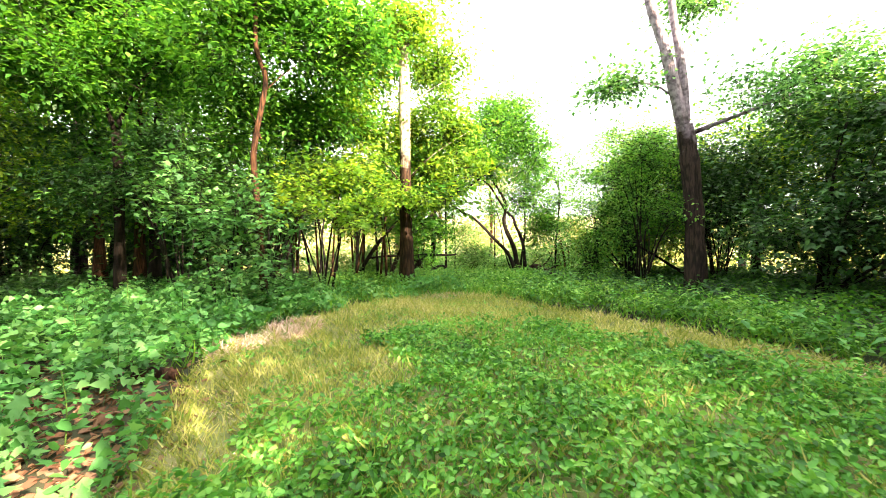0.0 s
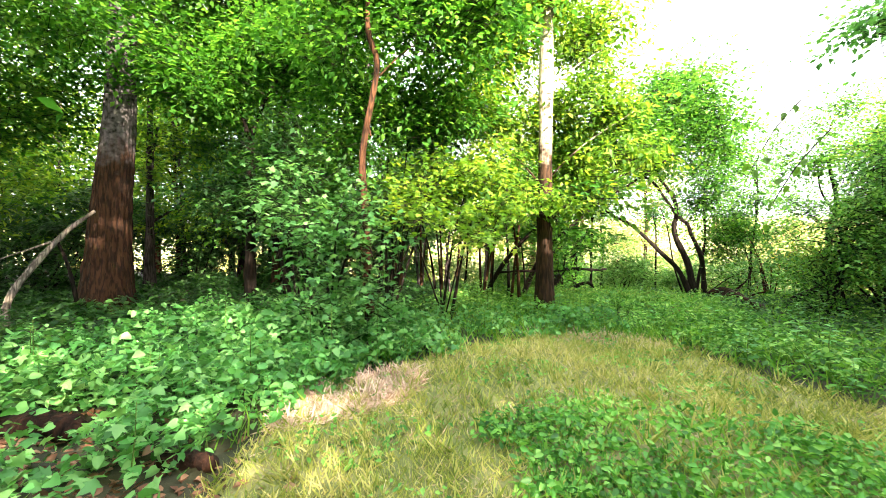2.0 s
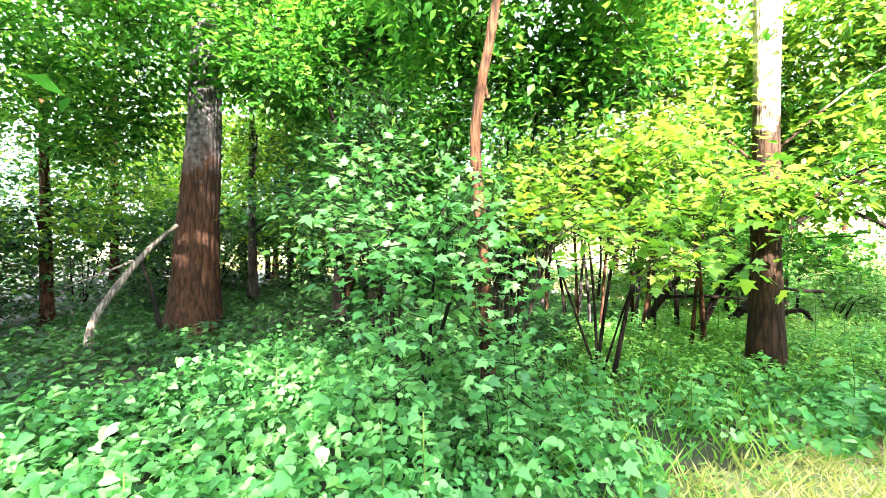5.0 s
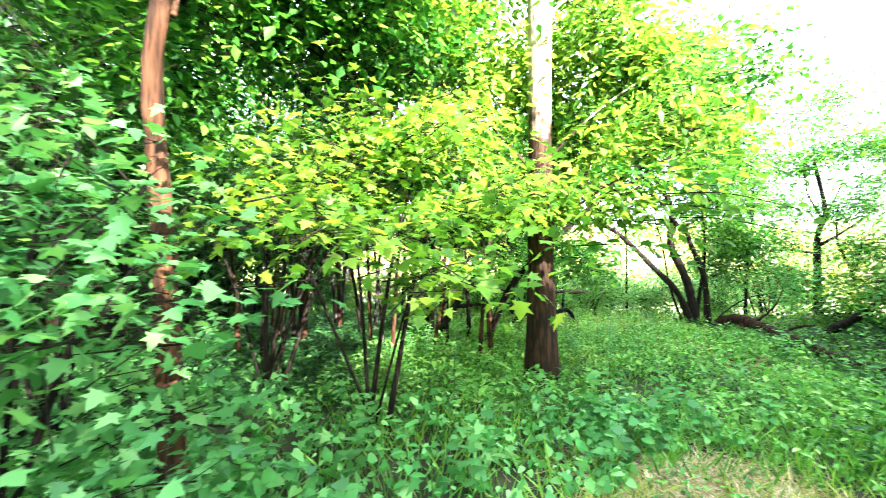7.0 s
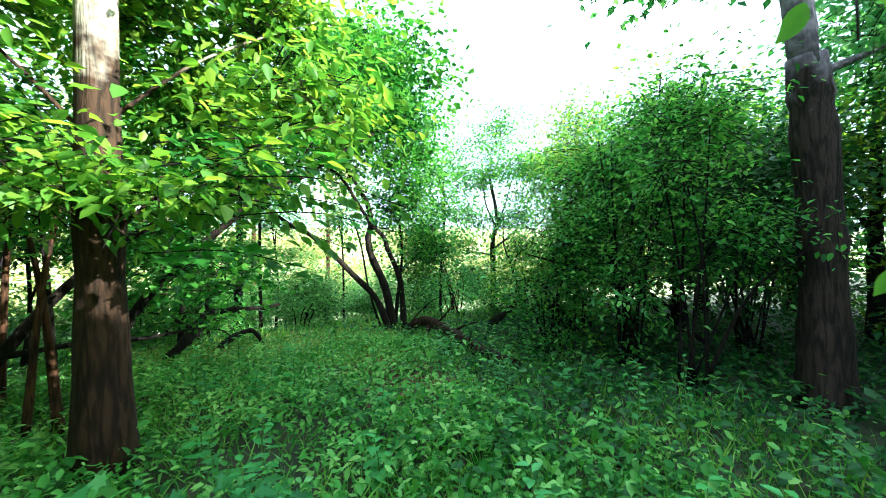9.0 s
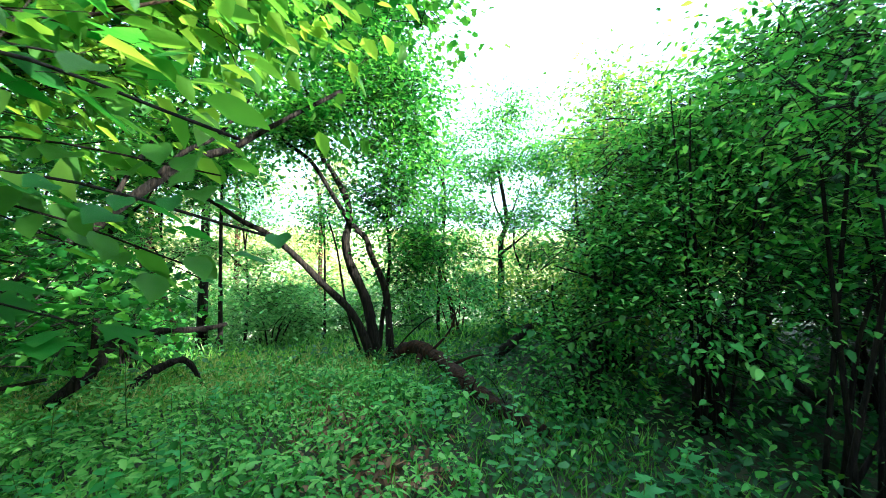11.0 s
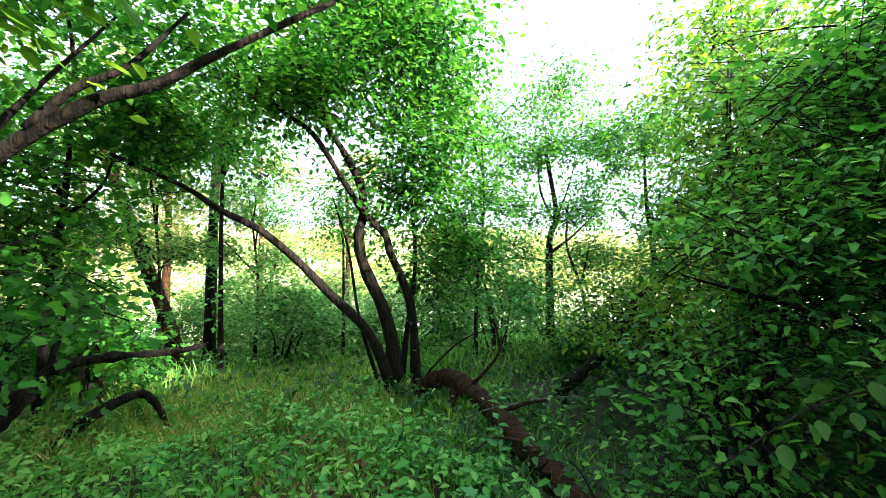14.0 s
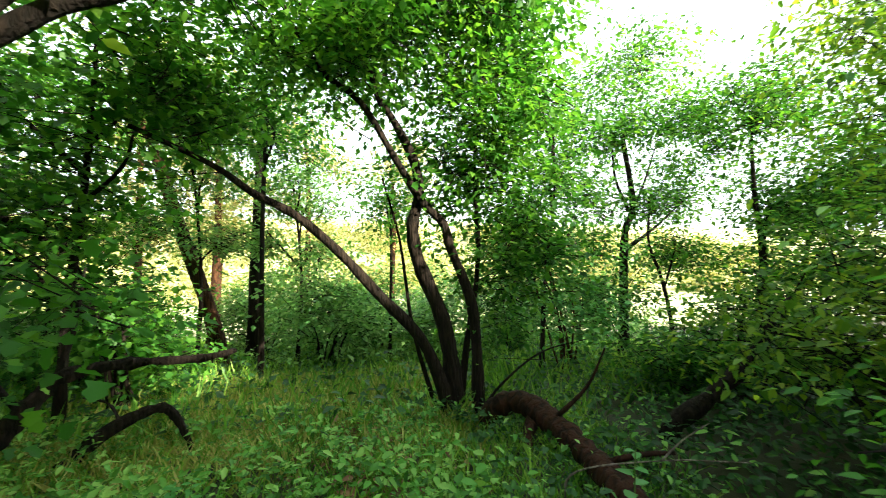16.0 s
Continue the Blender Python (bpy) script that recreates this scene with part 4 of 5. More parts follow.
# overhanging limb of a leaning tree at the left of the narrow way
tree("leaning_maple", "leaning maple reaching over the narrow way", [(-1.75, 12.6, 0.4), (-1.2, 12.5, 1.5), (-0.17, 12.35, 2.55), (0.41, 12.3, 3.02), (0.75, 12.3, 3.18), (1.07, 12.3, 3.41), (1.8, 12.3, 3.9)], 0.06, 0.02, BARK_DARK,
     [(0.7, 11.3, 4.4, 1.2, 1.0, 0.5), (1.6, 12.0, 4.7, 1.2, 1.0, 0.6), (-0.6, 12.0, 4.3, 1.1, 1.0, 0.5), (-1.1, 12.2, 2.2, 0.8, 0.9, 0.35), (0.2, 13.2, 4.7, 1.3, 1.1, 0.6), (-0.4, 11.6, 1.9, 0.7, 0.6, 0.4), (-0.4, 12.7, 2.1, 0.8, 0.7, 0.4), (-1.4, 13.3, 1.7, 1.0, 0.8, 0.5), (-1.2, 12.6, 3.2, 0.9, 0.9, 0.4)], 560, 12, 0.085, LEAF_MAPLE,
     limbs=[([(0.15, 12.3, 2.85), (0.35, 12.3, 3.1), (0.62, 12.3, 3.28), (0.9, 12.4, 3.7)], 0.03, 0.01), ([(-0.3, 12.4, 2.4), (-0.1, 12.6, 3.0), (0.3, 13.0, 3.9)], 0.03, 0.01)], seed=101, auto=False, flat=0.22, hollow=0.1, shape=LOBED)

tree("young_maple", "young maple with layered leaf sprays beside the way", [(-1.25, 15.2, 0.3), (-1.15, 15.2, 1.6), (-0.95, 15.1, 2.8), (-0.8, 15.0, 4.2)], 0.05, 0.02, BARK_DARK,
     [(-0.35, 14.7, 3.2, 0.9, 0.7, 0.35), (-1.2, 15.4, 2.7, 0.9, 0.8, 0.35), (-0.3, 15.4, 3.9, 1.0, 0.8, 0.4), (-1.7, 14.8, 3.7, 0.9, 0.8, 0.4), (-1.9, 14.4, 2.4, 0.8, 0.7, 0.35), (-2.4, 15.0, 3.1, 0.9, 0.8, 0.4), (-0.9, 14.9, 4.9, 1.1, 0.9, 0.5)],
     430, 12, 0.095, LEAF_MAPLE, seed=108, flat=0.2, shape=LOBED, hollow=0.1)
for k, (mx, my, h) in enumerate([(-2.7, 17.3, 4.4), (-1.1, 18.4, 4.0), (-4.4, 16.4, 4.8), (0.5, 19.4, 3.6), (-3.2, 14.6, 4.0)]):
    tree("young_maple", "young maple with layered pale leaves past the crest", [(mx, my, 0.2), (mx + 0.1, my, h * 0.4), (mx - 0.1, my + 0.1, h)], 0.045, 0.015, BARK_DARK,
         [(mx + 0.5, my - 0.2, h * 0.55, 0.8, 0.7, 0.35), (mx - 0.6, my, h * 0.68, 0.9, 0.7, 0.35), (mx + 0.2, my + 0.2, h * 0.85, 0.9, 0.8, 0.4), (mx, my - 0.1, h, 0.8, 0.7, 0.4)],
         330, 12, 0.095, (LEAF_MAPLE, LEAF_SLOPE)[k % 2], seed=120 + 7 * k, group="young maples past the crest", hollow=0.1)
tree("young_maple", "thin young maple in the scrub of the slope", [(4.55, 16.2, 0.1), (4.6, 16.2, 1.6), (4.75, 16.2, 3.0), (4.7, 16.2, 4.4)], 0.04, 0.015, BARK_DARK,
     [(4.7, 16.2, 3.4, 0.7, 0.7, 0.5), (5.2, 16.3, 2.5, 0.7, 0.6, 0.4), (4.5, 16.2, 4.4, 0.7, 0.7, 0.5), (4.1, 16.2, 2.7, 0.6, 0.6, 0.4)], 300, 12, 0.09, LEAF_MAPLE, seed=109, flat=0.25, hollow=0.1)

# ---- thicket between the slender maple and the straight tree ----
r = np.random.default_rng(33)
for k in range(26):
    bx, by = r.uniform(-5.6, -1.3), r.uniform(10.2, 13.0)
    h, lx, ly = r.uniform(2.0, 3.4), r.uniform(-0.5, 0.8), r.uniform(-0.4, 0.3)
    mat = (BARK_RED, BARK_DARK, BARK_RED, BARK_GREY)[k % 4]
    tree("thicket_stem", "thin leaning thicket stem with sparse leaves", [(bx, by, 0.4), (bx + lx * 0.35, by + ly * 0.4, 0.4 + h * 0.5), (bx + lx, by + ly, 0.4 + h)], r.uniform(0.025, 0.06), 0.014, mat,
         [(bx + lx, by + ly, 0.7 + h, 0.8, 0.7, 0.5)], 45, 12, 0.09, (LEAF_MAPLE, LEAF_YELLOW)[k % 2], seed=300 + 7 * k, sides=6, flare=0.2, group="thicket stems", category="shrub", auto=False)
lean = empty("leaning_pole", -2.63, 11.69, gz(-2.63, 11.69), "dark leaning dead stem against the thicket", "branch")
stem_part("stem", [(-2.66, 11.69, gz(-2.66, 11.69) - 0.05), (-2.04, 11.88, 1.38), (-1.42, 11.95, 2.1), (-0.9, 12.0, 2.5)], 0.07, 0.035, BARK_DARK, lean, 8, seed=5)
stem_part("branch", [(-2.2, 11.82, 1.1), (-1.6, 11.9, 1.15), (-1.07, 11.94, 1.14), (-0.5, 12.0, 1.2)], 0.035, 0.015, BARK_DARK, lean, 6, seed=6)


# ---- shrubs ----
def shrub(name, label, x, y, blobs, clusters, size, leaf, seed, stems=7, shape=KITE, per=12, spread=0.22, group="", bark=BARK_RED, hollow=0.3, flat=0.35):
    q = np.random.default_rng(seed)
    z = gz(x, y) - 0.04
    root = empty(name, x, y, z, label, "shrub", group)
    for k in range(stems):
        b = blobs[k % len(blobs)]
        e = np.array(b[:3]) + q.uniform(-0.5, 0.5, 3) * b[3:]
        s = np.array([x + q.uniform(-0.15, 0.15), y + q.uniform(-0.15, 0.15), z])
        m = s * 0.45 + e * 0.55 + np.array([0, 0, 0.25]) + q.uniform(-0.1, 0.1, 3)
        stem_part("stem", [s, m, e], q.uniform(0.014, 0.03), 0.006, bark, root, 6, 7, 0.06, seed=seed + k)
    crown(root, blobs, clusters, per, size, leaf, BARK_DARK, seed + 9, shape, spread, flat, hollow)
    return root


shrub("leafy_shrub", "airy shrub with cool green lobed leaves", -3.55, 6.3, [(-3.55, 6.25, 1.7, 0.55, 0.45, 0.6), (-3.8, 6.4, 2.15, 0.7, 0.5, 0.35), (-3.3, 6.1, 1.1, 0.4, 0.4, 0.4), (-3.1, 6.5, 2.3, 0.4, 0.4, 0.3), (-4.4, 6.5, 2.2, 0.5, 0.5, 0.5), (-3.15, 6.8, 2.5, 0.5, 0.3, 0.4), (-3.2, 6.85, 1.5, 0.45, 0.3, 0.5), (-2.75, 6.45, 1.1, 0.4, 0.35, 0.45), (-2.85, 6.6, 1.9, 0.45, 0.3, 0.35), (-4.3, 7.0, 2.9, 0.7, 0.5, 0.3)], 300, 0.085, LEAF_BLUE, 401, 6, MAPLE, 8, 0.2, bark=BARK_DARK)
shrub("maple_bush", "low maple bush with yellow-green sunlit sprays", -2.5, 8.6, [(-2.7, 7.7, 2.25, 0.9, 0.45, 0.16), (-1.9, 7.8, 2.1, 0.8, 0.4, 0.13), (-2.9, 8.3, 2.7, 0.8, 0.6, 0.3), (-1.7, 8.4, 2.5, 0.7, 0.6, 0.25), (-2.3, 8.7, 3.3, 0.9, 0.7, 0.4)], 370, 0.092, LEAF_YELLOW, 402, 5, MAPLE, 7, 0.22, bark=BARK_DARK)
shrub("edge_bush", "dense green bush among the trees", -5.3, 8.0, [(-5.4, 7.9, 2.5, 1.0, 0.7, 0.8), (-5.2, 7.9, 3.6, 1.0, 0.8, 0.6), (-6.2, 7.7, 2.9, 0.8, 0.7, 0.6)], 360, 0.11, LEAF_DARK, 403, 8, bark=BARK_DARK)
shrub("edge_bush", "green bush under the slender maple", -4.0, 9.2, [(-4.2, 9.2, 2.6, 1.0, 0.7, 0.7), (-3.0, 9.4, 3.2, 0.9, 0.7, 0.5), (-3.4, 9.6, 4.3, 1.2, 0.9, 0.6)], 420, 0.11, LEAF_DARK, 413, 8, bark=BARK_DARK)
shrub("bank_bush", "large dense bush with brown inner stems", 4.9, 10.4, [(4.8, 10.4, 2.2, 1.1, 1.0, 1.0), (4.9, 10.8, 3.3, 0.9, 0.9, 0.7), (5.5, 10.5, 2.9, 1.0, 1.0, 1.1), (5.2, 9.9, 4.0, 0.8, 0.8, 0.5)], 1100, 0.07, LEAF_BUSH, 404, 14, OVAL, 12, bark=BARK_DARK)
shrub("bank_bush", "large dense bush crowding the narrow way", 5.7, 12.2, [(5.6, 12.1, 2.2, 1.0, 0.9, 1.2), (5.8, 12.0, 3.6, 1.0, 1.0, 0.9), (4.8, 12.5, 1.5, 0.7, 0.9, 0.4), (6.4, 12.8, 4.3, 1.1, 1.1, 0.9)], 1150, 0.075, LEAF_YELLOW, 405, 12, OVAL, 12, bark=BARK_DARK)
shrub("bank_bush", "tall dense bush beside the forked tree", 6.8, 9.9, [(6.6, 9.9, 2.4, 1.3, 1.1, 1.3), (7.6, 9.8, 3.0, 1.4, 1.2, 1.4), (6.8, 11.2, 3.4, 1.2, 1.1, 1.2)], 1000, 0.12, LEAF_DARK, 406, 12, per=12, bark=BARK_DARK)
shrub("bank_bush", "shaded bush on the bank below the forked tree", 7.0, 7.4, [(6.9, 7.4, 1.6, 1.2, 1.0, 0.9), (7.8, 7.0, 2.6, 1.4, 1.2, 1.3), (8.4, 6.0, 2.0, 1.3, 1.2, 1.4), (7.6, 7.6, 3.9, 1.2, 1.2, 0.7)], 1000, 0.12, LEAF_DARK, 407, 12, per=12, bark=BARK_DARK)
shrub("bank_bush", "bush of fresh green leaves near the log", 4.3, 11.2, [(4.2, 11.3, 1.5, 0.6, 0.5, 0.6), (4.4, 11.1, 2.4, 0.7, 0.6, 0.6), (3.9, 11.1, 0.9, 0.45, 0.4, 0.35)], 440, 0.07, LEAF_BUSH, 408, 10, OVAL, 9, 0.2, bark=BARK_DARK)
shrub("overhanging_bush", "leafy bush leaning over the narrow way", 4.7, 9.3, [(4.1, 9.2, 3.0, 0.6, 0.55, 0.5), (4.6, 9.2, 3.6, 0.7, 0.7, 0.6), (4.9, 9.1, 2.4, 0.7, 0.6, 0.5), (5.1, 8.6, 2.1, 0.6, 0.6, 0.4)], 400, 0.07, LEAF_BUSH, 414, 8, OVAL, 10, 0.22, bark=BARK_DARK)
shrub("crest_bush", "light green bush behind the crest", 5.1, 16.4, [(5.1, 16.4, 1.6, 1.1, 0.9, 1.0), (4.4, 16.6, 2.3, 0.8, 0.8, 0.7)], 300, 0.10, LEAF_HERB, 409, 8)
shrub("crest_bush", "sunlit bush at the slope", 8.8, 15.6, [(8.8, 15.6, 2.2, 1.3, 1.1, 1.2), (9.6, 15.0, 3.6, 1.4, 1.2, 1.2)], 520, 0.11, LEAF_MAPLE, 412, 8)
q = np.random.default_rng(5)
for k, (sx, sy) in enumerate([(0.9, 20.5), (2.3, 21.2), (-3.2, 18.2), (-4.6, 17.4), (-1.6, 24.0), (4.4, 22.5), (6.5, 21.5), (-4.6, 22.5), (1.8, 26.0), (9.0, 20.5), (-7.5, 19.5), (0.2, 23.2), (1.2, 18.4), (-2.1, 17.2), (3.9, 18.6), (-0.4, 21.4), (5.4, 19.4)]):
    tz = gz(sx, sy)
    top = 1.5 + 0.7 * q.random() - max(0.0, -0.35 * tz)
    hz = (top - tz) / 2
    shrub("slope_bush", "pale green bush on the slope below the crest", sx, sy, [(sx, sy, tz + hz, 1.3, 1.0, hz), (sx + q.uniform(-0.9, 0.9), sy + 0.4, tz + hz * 0.8, 0.9, 0.9, hz * 0.7)], 330, 0.11, (LEAF_SLOPE, LEAF_MAPLE, LEAF_SLOPE)[k % 3], 420 + 9 * k, 6, group="bushes on the slope", bark=BARK_DARK)
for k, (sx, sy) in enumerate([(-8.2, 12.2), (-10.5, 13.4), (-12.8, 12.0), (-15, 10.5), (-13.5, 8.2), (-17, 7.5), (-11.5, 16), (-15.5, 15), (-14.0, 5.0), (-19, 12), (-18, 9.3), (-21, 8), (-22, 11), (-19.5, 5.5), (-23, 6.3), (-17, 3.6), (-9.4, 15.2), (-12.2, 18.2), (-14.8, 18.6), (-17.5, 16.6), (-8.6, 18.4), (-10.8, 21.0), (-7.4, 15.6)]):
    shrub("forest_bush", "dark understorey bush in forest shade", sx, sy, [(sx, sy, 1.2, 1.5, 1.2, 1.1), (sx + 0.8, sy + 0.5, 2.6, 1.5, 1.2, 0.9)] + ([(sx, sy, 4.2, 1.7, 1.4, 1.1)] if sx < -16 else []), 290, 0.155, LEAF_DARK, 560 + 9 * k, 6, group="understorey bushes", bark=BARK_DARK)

shrub("crest_bush", "shaded leafy bush beside the leaning stems", -0.9, 15.6, [(-0.9, 15.6, 1.5, 0.6, 0.5, 0.7), (-1.3, 15.2, 2.3, 0.7, 0.6, 0.6), (-0.8, 15.9, 0.9, 0.6, 0.5, 0.4)], 260, 0.09, LEAF_MAPLE, 417, 7, LOBED, 9, bark=BARK_DARK)
shrub("crest_bush", "leafy bush at the head of the slope", 6.6, 14.6, [(6.6, 14.6, 1.2, 1.0, 0.9, 0.8), (7.4, 14.0, 1.9, 1.0, 0.9, 0.9), (5.6, 14.9, 0.8, 0.7, 0.7, 0.5)], 460, 0.10, LEAF_MAPLE, 415, 8, bark=BARK_DARK)
tree("dark_tree", "small dark-stemmed tree in the slope scrub", [(8.08, 15.61, 0.21), (8.14, 15.62, 1.04), (8.21, 15.64, 2.05), (8.18, 15.76, 3.0)], 0.09, 0.04, BARK_DARK,
     [(8.18, 15.76, 4.6, 1.2, 1.0, 0.9), (8.88, 15.76, 3.0, 0.9, 0.8, 0.5)], 420, 12, 0.10, LEAF_MAPLE, seed=84, hollow=0.1)

# ---- fallen wood ----
def log(name, label, pts, r0, r1, mat, seed, branches=(), sides=10, category="log"):
    x, y, z = pts[0]
    root = empty(name, x, y, z, label, category)
    stem_part("trunk", pts, r0, r1, mat, root, sides, 6 * len(pts), 0.14 if sides < 16 else 0.09, 0.0, seed=seed, ridge=0.045 if sides >= 16 else 0.0)
    for k, (p, a, b) in enumerate(branches):
        stem_part("branch", p, a, b, mat, root, 6, None, 0.1, seed=seed + k + 1)
    return root


log("fallen_log", "arched rotten reddish trunk beside the many-stemmed tree",
    [(3.0, 14.4, gz(3.0, 14.4) + 0.02), (3.08, 14.3, 0.5), (3.25, 14.1, 0.62), (3.36, 13.65, 0.6), (3.4, 13.1, 0.54), (3.38, 12.5, 0.5), (3.35, 11.8, 0.46), (3.4, 11.0, gz(3.4, 11.0) + 0.05)], 0.115, 0.10, BARK_LOG, 501,
    [([(3.36, 13.6, 0.66), (3.6, 13.5, 0.95), (3.7, 13.4, 1.3)], 0.025, 0.008), ([(3.38, 12.4, 0.55), (3.0, 12.3, 0.7), (2.75, 12.2, 0.66)], 0.015, 0.004),
     ([(3.3, 13.9, 0.6), (3.14, 13.7, 0.42), (3.1, 13.6, 0.3)], 0.06, 0.04), ([(3.4, 13.0, 0.58), (3.6, 12.8, 0.72), (3.75, 12.7, 0.76)], 0.03, 0.012), ([(3.36, 12.0, 0.5), (3.15, 11.9, 0.62), (3.08, 11.7, 0.8)], 0.02, 0.007)], 22)
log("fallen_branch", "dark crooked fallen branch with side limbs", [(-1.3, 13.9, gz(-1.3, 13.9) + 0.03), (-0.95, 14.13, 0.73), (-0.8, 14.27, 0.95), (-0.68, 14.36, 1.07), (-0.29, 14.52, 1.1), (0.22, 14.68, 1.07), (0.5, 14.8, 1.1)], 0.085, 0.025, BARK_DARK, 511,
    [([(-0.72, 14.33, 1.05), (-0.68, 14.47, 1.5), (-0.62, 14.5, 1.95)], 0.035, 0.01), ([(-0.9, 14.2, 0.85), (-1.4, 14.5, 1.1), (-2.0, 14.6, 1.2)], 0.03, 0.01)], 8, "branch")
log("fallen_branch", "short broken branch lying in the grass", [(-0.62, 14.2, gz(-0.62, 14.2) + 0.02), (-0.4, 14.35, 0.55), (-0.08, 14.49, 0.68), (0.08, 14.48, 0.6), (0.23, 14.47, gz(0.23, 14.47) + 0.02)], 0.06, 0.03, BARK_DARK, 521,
    [([(-0.3, 14.4, 0.6), (-0.5, 14.6, 0.72), (-0.75, 14.7, 0.75)], 0.02, 0.006)], 8, "branch")
log("rotten_log", "short reddish rotten log in the herbs", [(-4.75, 3.65, gz(-4.75, 3.65) + 0.07), (-4.4, 3.82, gz(-4.4, 3.82) + 0.10), (-4.0, 3.9, gz(-4.0, 3.9) + 0.07)], 0.11, 0.09, BARK_LOG, 531)
log("rotten_log", "small broken piece of reddish rotten wood", [(-3.0, 3.8, gz(-3.0, 3.8) + 0.05), (-2.78, 3.88, gz(-2.78, 3.88) + 0.07), (-2.6, 3.9, gz(-2.6, 3.9) + 0.04)], 0.07, 0.05, BARK_LOG, 541)
log("dead_branch", "pale bleached dead branch leaning near the old oak", [(-9.4, 5.75, gz(-9.4, 5.75)), (-9.38, 5.84, 0.93), (-9.21, 6.43, 1.9), (-9.01, 6.85, 2.4)], 0.06, 0.03, DEAD_WOOD, 551,
    [([(-9.24, 6.3, 1.8), (-9.35, 6.0, 1.65), (-9.43, 5.5, 1.42)], 0.025, 0.008)], 8, "branch")
log("dead_branch", "thin dark dead stem beside the old oak", [(-9.08, 6.65, gz(-9.08, 6.65)), (-9.12, 6.5, 1.3), (-9.24, 6.36, 1.9)], 0.04, 0.025, BARK_DARK, 561, (), 6, "branch")
log("bent_limb", "dark bent limb rising from the bank", [(4.55, 13.58, gz(4.55, 13.58)), (4.55, 13.58, 0.5), (4.91, 13.5, 0.77), (5.36, 13.44, 1.18), (5.55, 13.46, 1.49), (5.7, 13.29, 1.73)], 0.09, 0.04, BARK_DARK, 575, (), 8, "branch")
log("bare_twig", "bare pale forked twig over the bank", [(2.97, 12.70, gz(2.97, 12.70) + 0.02), (2.97, 12.7, 0.71), (3.37, 12.4, 0.91), (3.68, 12.12, 1.01)], 0.008, 0.003, DEAD_WOOD, 585, [([(3.37, 12.4, 0.91), (3.48, 12.36, 1.04), (3.6, 12.3, 1.15)], 0.006, 0.002)], 5, "branch")
log("bank_branch", "dark bent limb leaning over the bank", [(6.4, 10.0, gz(6.4, 10.0)), (5.2, 10.4, 1.3), (4.5, 10.9, 1.75), (3.9, 11.4, 2.0)], 0.045, 0.008, BARK_DARK, 571, (), 7, "branch")


# ---- sprays of large leaves close to the way ----
def leaf_mesh(shape, mat):
    v, f = shape
    return mesh_of("leaf", v, [f], mat)


def spray(name, label, base, tip, n, size, me, seed, bark=BARK_DARK, hang=0.6):
    q = np.random.default_rng(seed)
    b, t = np.array(base, float), np.array(tip, float)
    root = empty(name, *base, label, "branch")
    mid = (b + t) / 2 + [0, 0, 0.08]
    stem_part("stem", [b, mid, t], 0.006, 0.003, bark, root, 6, 8, 0.05, seed=seed)
    c = spline([b, mid, t], n)
    along = (t - b) / np.linalg.norm(t - b)
    side = np.cross(along, [0, 0, 1.0])
    for k in range(n):
        p = c[k + 1]
        d = along * 0.6 + side * (1 if k % 2 else -1) * q.uniform(0.6, 1.2) + [0, 0, -hang * q.random()]
        up = Vector((0.6 * q.standard_normal(), 0.6 * q.standard_normal() - 0.5, 1))
        yv = Vector(d).normalized()
        xv = yv.cross(up).normalized()
        zv = xv.cross(yv)
        p = p + side * (0.06 * (1 if k % 2 else -1)) + q.uniform(-0.07, 0.07, 3)
        m = Matrix((xv, yv, zv)).transposed().to_4x4()
        m.translation = Vector(p - b)
        leaf = new("leaf", me)
        leaf.parent = root
        leaf.matrix_basis = m @ Matrix.Scale(size * q.uniform(0.75, 1.2), 4)
    return root


# the lit meshes take the sunny leaf, with sunlight in the colour
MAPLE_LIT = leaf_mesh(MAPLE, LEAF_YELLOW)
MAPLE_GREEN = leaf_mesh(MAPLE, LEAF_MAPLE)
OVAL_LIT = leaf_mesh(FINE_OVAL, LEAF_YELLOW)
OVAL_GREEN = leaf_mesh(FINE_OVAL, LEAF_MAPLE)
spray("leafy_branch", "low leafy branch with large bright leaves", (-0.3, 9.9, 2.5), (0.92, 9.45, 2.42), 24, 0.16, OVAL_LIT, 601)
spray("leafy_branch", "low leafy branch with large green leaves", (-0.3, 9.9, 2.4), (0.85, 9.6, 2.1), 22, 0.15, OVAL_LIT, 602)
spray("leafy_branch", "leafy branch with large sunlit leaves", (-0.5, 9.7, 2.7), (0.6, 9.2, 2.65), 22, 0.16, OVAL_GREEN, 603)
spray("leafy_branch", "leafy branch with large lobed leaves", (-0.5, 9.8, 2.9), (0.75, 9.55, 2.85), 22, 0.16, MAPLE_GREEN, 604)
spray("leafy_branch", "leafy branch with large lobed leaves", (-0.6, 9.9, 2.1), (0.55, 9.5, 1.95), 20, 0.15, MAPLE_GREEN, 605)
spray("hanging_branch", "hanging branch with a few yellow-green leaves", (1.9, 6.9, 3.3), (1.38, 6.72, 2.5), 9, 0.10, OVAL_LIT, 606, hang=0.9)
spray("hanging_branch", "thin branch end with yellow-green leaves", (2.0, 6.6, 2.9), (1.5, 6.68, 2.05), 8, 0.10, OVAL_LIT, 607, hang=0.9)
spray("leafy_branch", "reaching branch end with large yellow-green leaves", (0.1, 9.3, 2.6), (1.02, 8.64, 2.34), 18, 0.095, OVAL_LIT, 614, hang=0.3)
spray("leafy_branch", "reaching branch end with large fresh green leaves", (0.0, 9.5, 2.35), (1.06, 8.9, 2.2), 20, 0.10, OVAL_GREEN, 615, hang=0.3)
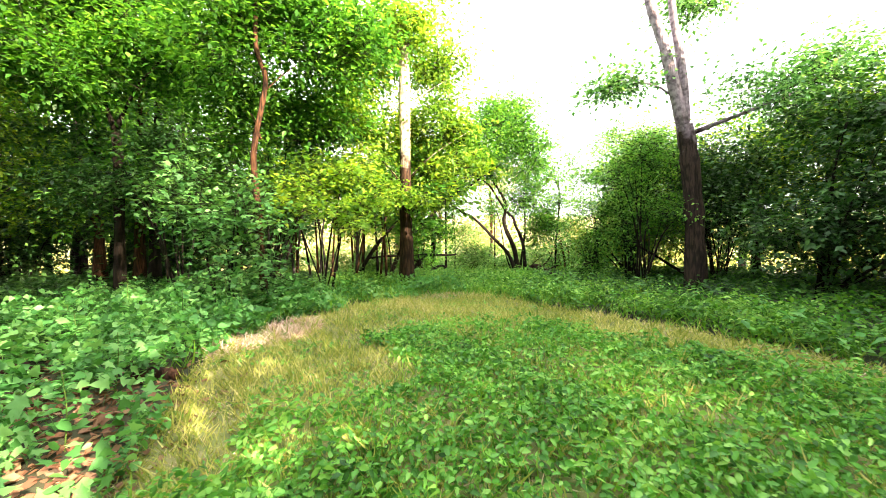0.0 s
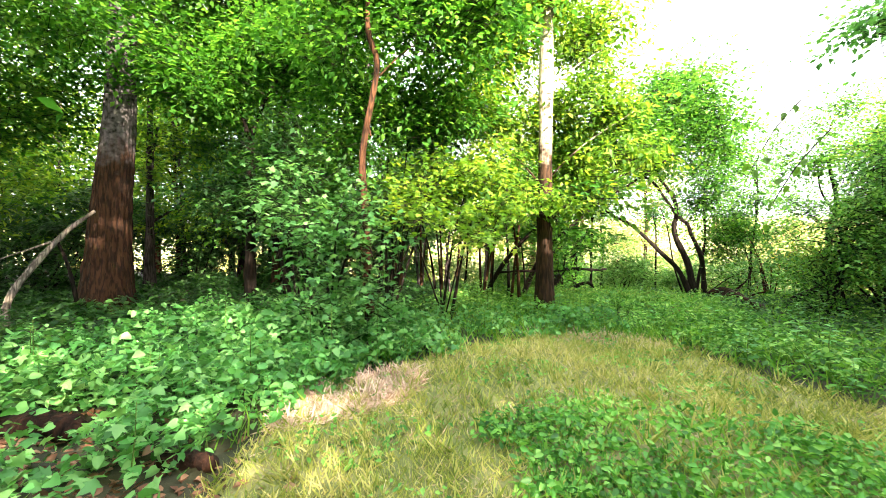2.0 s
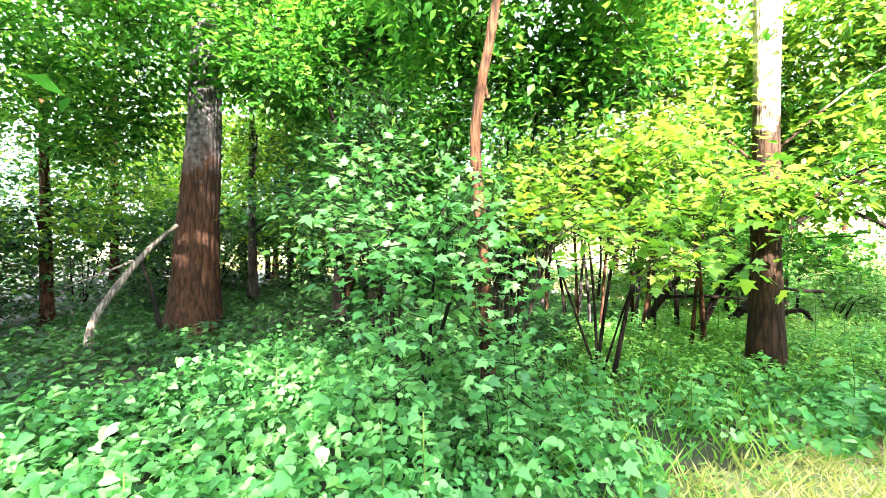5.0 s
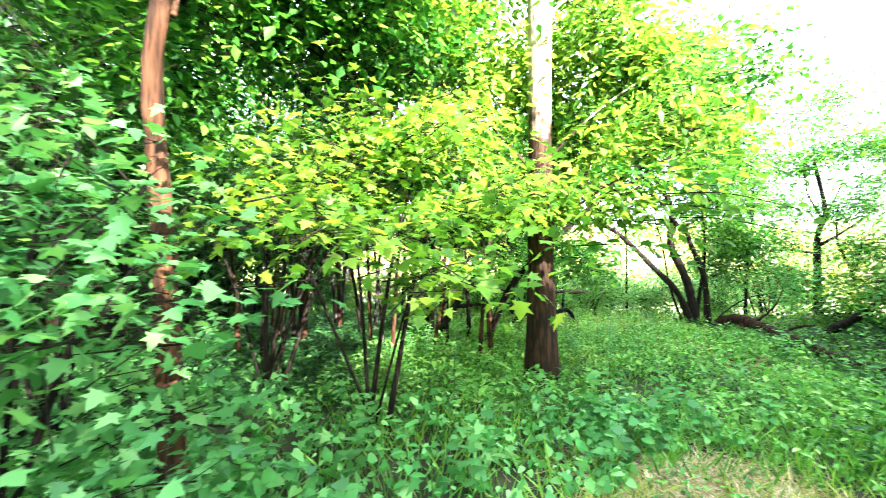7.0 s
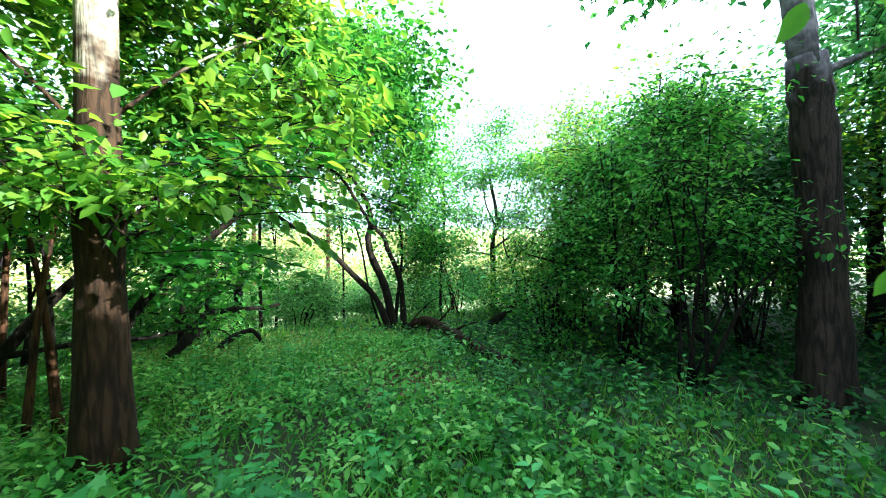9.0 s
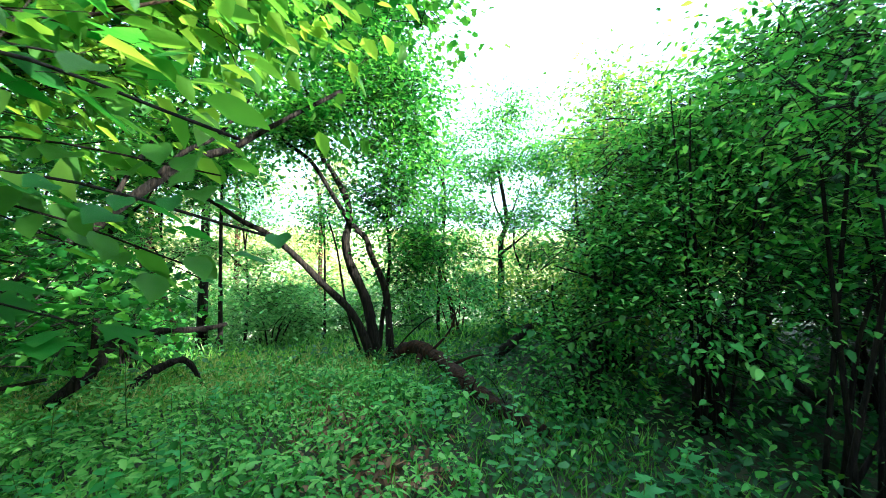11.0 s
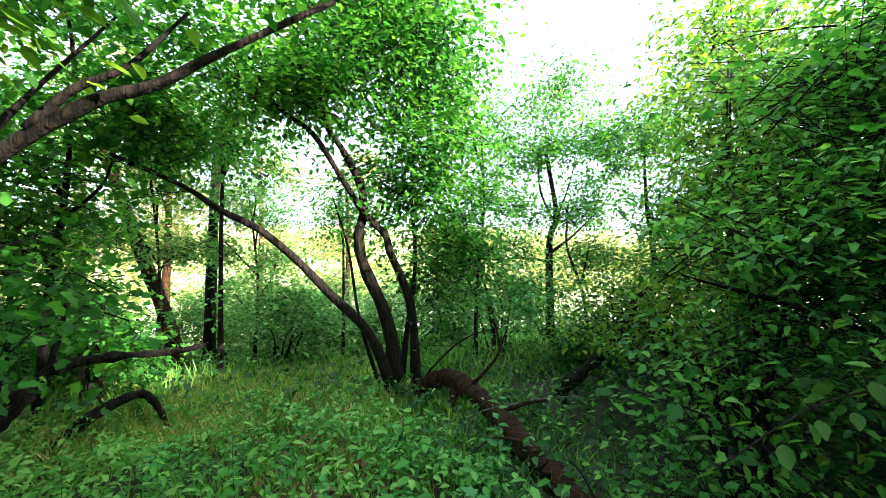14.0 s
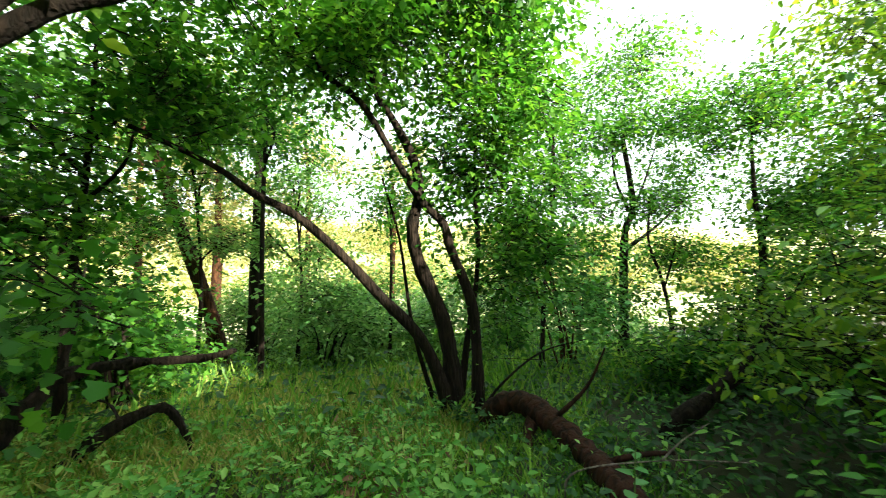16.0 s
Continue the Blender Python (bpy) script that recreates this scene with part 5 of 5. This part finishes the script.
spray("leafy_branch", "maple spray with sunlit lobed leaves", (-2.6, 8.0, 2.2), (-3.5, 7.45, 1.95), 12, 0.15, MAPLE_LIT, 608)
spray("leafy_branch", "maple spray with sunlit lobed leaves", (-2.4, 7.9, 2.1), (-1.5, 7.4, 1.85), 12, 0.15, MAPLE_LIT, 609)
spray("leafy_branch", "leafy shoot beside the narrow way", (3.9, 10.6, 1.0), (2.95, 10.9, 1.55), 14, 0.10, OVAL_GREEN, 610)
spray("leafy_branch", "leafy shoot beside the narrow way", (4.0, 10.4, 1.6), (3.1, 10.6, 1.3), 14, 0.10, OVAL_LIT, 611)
spray("leafy_branch", "leafy shoot above the fallen trunk", (3.4, 11.6, 0.5), (3.0, 11.5, 0.95), 9, 0.08, OVAL_GREEN, 612)

# ---- forest at the left and behind, farther trees ----
r = np.random.default_rng(44)
forest = []
while len(forest) < 34:
    fx, fy = r.uniform(-24, -2.0), r.uniform(10.5, 27)
    if fx > -7.5 or (abs(fx + 9.2) < 1.5 and fy < 9):
        continue
    if any((fx - a) ** 2 + (fy - b) ** 2 < 2.6 for a, b in forest):
        continue
    forest.append((fx, fy))
forest += [(-13, 6.0), (-15, 3.5), (-12.5, 1.5), (-16, 8), (-11.8, 9.8), (-7.9, 10.9), (-9.9, 11.5)]
for k, (fx, fy) in enumerate(forest):
    h = r.uniform(7, 10)
    lx = r.uniform(-0.5, 0.5)
    far = fy > 17 or fx < -14
    blobs = [(fx + r.uniform(-1, 1), fy + r.uniform(-0.8, 0.8), hz, r.uniform(1.6, 2.4), r.uniform(1.4, 2.0), r.uniform(0.9, 1.4)) for hz in (r.uniform(2.4, 3.4), r.uniform(4, 5.2), r.uniform(5.8, 7), h)]
    # trees far left get the leaf that has sunlight painted in
    tree("forest_tree", ("slim forest tree with dark bark", "forest tree with reddish-brown bark", "forest tree with grey bark")[k % 3],
         [(fx, fy, 0), (fx + lx * 0.3, fy, h * 0.4), (fx + lx, fy, h)], r.uniform(0.08, 0.2), 0.05, (BARK_DARK, BARK_RED, BARK_GREY)[k % 3],
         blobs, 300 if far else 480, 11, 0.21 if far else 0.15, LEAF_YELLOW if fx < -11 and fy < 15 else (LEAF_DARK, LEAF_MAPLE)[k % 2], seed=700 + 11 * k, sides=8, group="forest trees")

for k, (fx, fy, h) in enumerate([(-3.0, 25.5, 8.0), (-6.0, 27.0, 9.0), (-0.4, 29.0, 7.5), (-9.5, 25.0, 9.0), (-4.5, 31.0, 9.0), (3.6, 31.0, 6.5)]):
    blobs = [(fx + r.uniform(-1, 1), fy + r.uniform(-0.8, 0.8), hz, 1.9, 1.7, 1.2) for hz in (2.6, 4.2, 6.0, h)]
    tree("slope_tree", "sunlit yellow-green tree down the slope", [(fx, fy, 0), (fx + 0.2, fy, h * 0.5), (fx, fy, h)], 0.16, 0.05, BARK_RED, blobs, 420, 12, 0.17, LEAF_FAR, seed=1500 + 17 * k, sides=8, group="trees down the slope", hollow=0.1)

# trees at the right and behind the start
for k, (fx, fy, h) in enumerate([(10.5, 8.5, 4.8), (11.5, 11.5, 4.8), (7.4, 11.4, 4.2), (9.8, 12.5, 5.0), (12, 16, 5.0), (8.9, 9.2, 4.6)]):
    blobs = [(fx + r.uniform(-0.8, 0.8), fy + r.uniform(-0.8, 0.8), hz, 1.7, 1.6, 1.1) for hz in (1.6, 3.0, h * 0.75, h)]
    tree("bank_tree", "leafy tree on the bank with dense low crown", [(fx, fy, 0), (fx, fy, h * 0.5), (fx + 0.2, fy, h)], 0.13, 0.05, BARK_DARK, blobs, 620, 12, 0.12, (LEAF_MAPLE, LEAF_DARK, LEAF_YELLOW)[k % 3], seed=900 + 13 * k, sides=8, group="bank trees")

# tall unseen trees behind and beside the start, added to shade the clearing
r = np.random.default_rng(46)
for k, (fx, fy, h) in enumerate([(10.2, 4.0, 5.4), (11.4, 1.6, 7.0), (12.4, 6.2, 5.6), (8.6, -0.8, 7.8), (10.6, -2.6, 9.4), (7.2, -3.4, 9.2), (5.0, -5.4, 12.6), (9.2, -5.8, 10.6), (13.0, -1.0, 9.0), (3.0, -8, 13.6), (-1.5, -9.5, 9.0), (-6, -9, 8.5), (13.5, 9.0, 5.5), (7.8, 1.0, 7.3), (9.6, 2.2, 7.6), (1.5, -5.0, 12.9), (-1.5, -5.2, 11.8), (-4.6, -4.4, 10.8), (-7.6, -3.2, 10.2), (-10.6, -1.8, 7.6)]):
    blobs = [(fx + r.uniform(-0.9, 0.9), fy + r.uniform(-0.9, 0.9), hz, 1.9, 1.9, 1.3) for hz in (1.8, h * 0.35, h * 0.5, h * 0.66, h * 0.82, h - 0.6)]
    tree("shade_tree", "tall unseen leafy tree added to shade the clearing", [(fx, fy, 0), (fx, fy, h * 0.5), (fx + 0.3, fy, h)], 0.2, 0.06, BARK_GREY, blobs, 470, 8, 0.30, LEAF_MAPLE, seed=1200 + 13 * k, sides=8, spread=0.35, group="trees round the clearing")

# unseen trees added to keep sun off the old oak and the narrow way
for k, (fx, fy, blobs) in enumerate([(7.6, 3.4, [(7.4, 3.6, 5.6, 1.6, 1.6, 1.3), (8.2, 2.6, 6.0, 1.5, 1.5, 1.1), (7.0, 2.6, 4.6, 1.3, 1.3, 1.0), (8.0, 4.6, 6.8, 1.3, 1.3, 1.1), (6.7, 2.2, 6.5, 1.4, 1.4, 0.75), (7.2, 4.4, 6.0, 1.1, 1.1, 0.9)]), (6.9, 0.4, [(6.8, 0.8, 5.6, 1.6, 1.6, 1.3), (7.0, -0.6, 6.2, 1.5, 1.5, 1.2), (6.4, 1.4, 4.4, 1.2, 1.2, 1.0)]), (-6.6, 1.3, [(-6.1, 2.6, 4.4, 1.4, 1.4, 1.5), (-6.9, 1.6, 6.0, 1.5, 1.5, 1.2), (-6.4, 2.2, 3.0, 1.1, 1.1, 0.7)]),
                                     (-9.4, 1.6, [(-9.2, 2.4, 4.6, 1.5, 1.5, 1.6), (-9.8, 1.6, 6.4, 1.6, 1.6, 1.3), (-10.6, 2.4, 4.0, 1.3, 1.3, 1.2)])]):
    tree("shade_tree", "unseen leafy tree added to shade the oak and the way", [(fx, fy, 0), (fx, fy, 3.0), (fx - 0.2, fy, 6.2)], 0.16, 0.06, BARK_DARK, blobs, 900 if fx > 0 else 240, 8, 0.25, LEAF_MAPLE, seed=1400 + 17 * k, sides=8, spread=0.33, group="trees round the clearing")

# valley woods, far off
r = np.random.default_rng(45)
n = 520
wx, wy = r.uniform(-170, 210, n), r.uniform(80, 250, n)
tall = r.uniform(2.0, 5.5, n)
blobs = np.stack([wx, wy, ground_z(wx, wy) + tall * 0.8, r.uniform(3, 6, n), r.uniform(3, 5, n), tall], 1)
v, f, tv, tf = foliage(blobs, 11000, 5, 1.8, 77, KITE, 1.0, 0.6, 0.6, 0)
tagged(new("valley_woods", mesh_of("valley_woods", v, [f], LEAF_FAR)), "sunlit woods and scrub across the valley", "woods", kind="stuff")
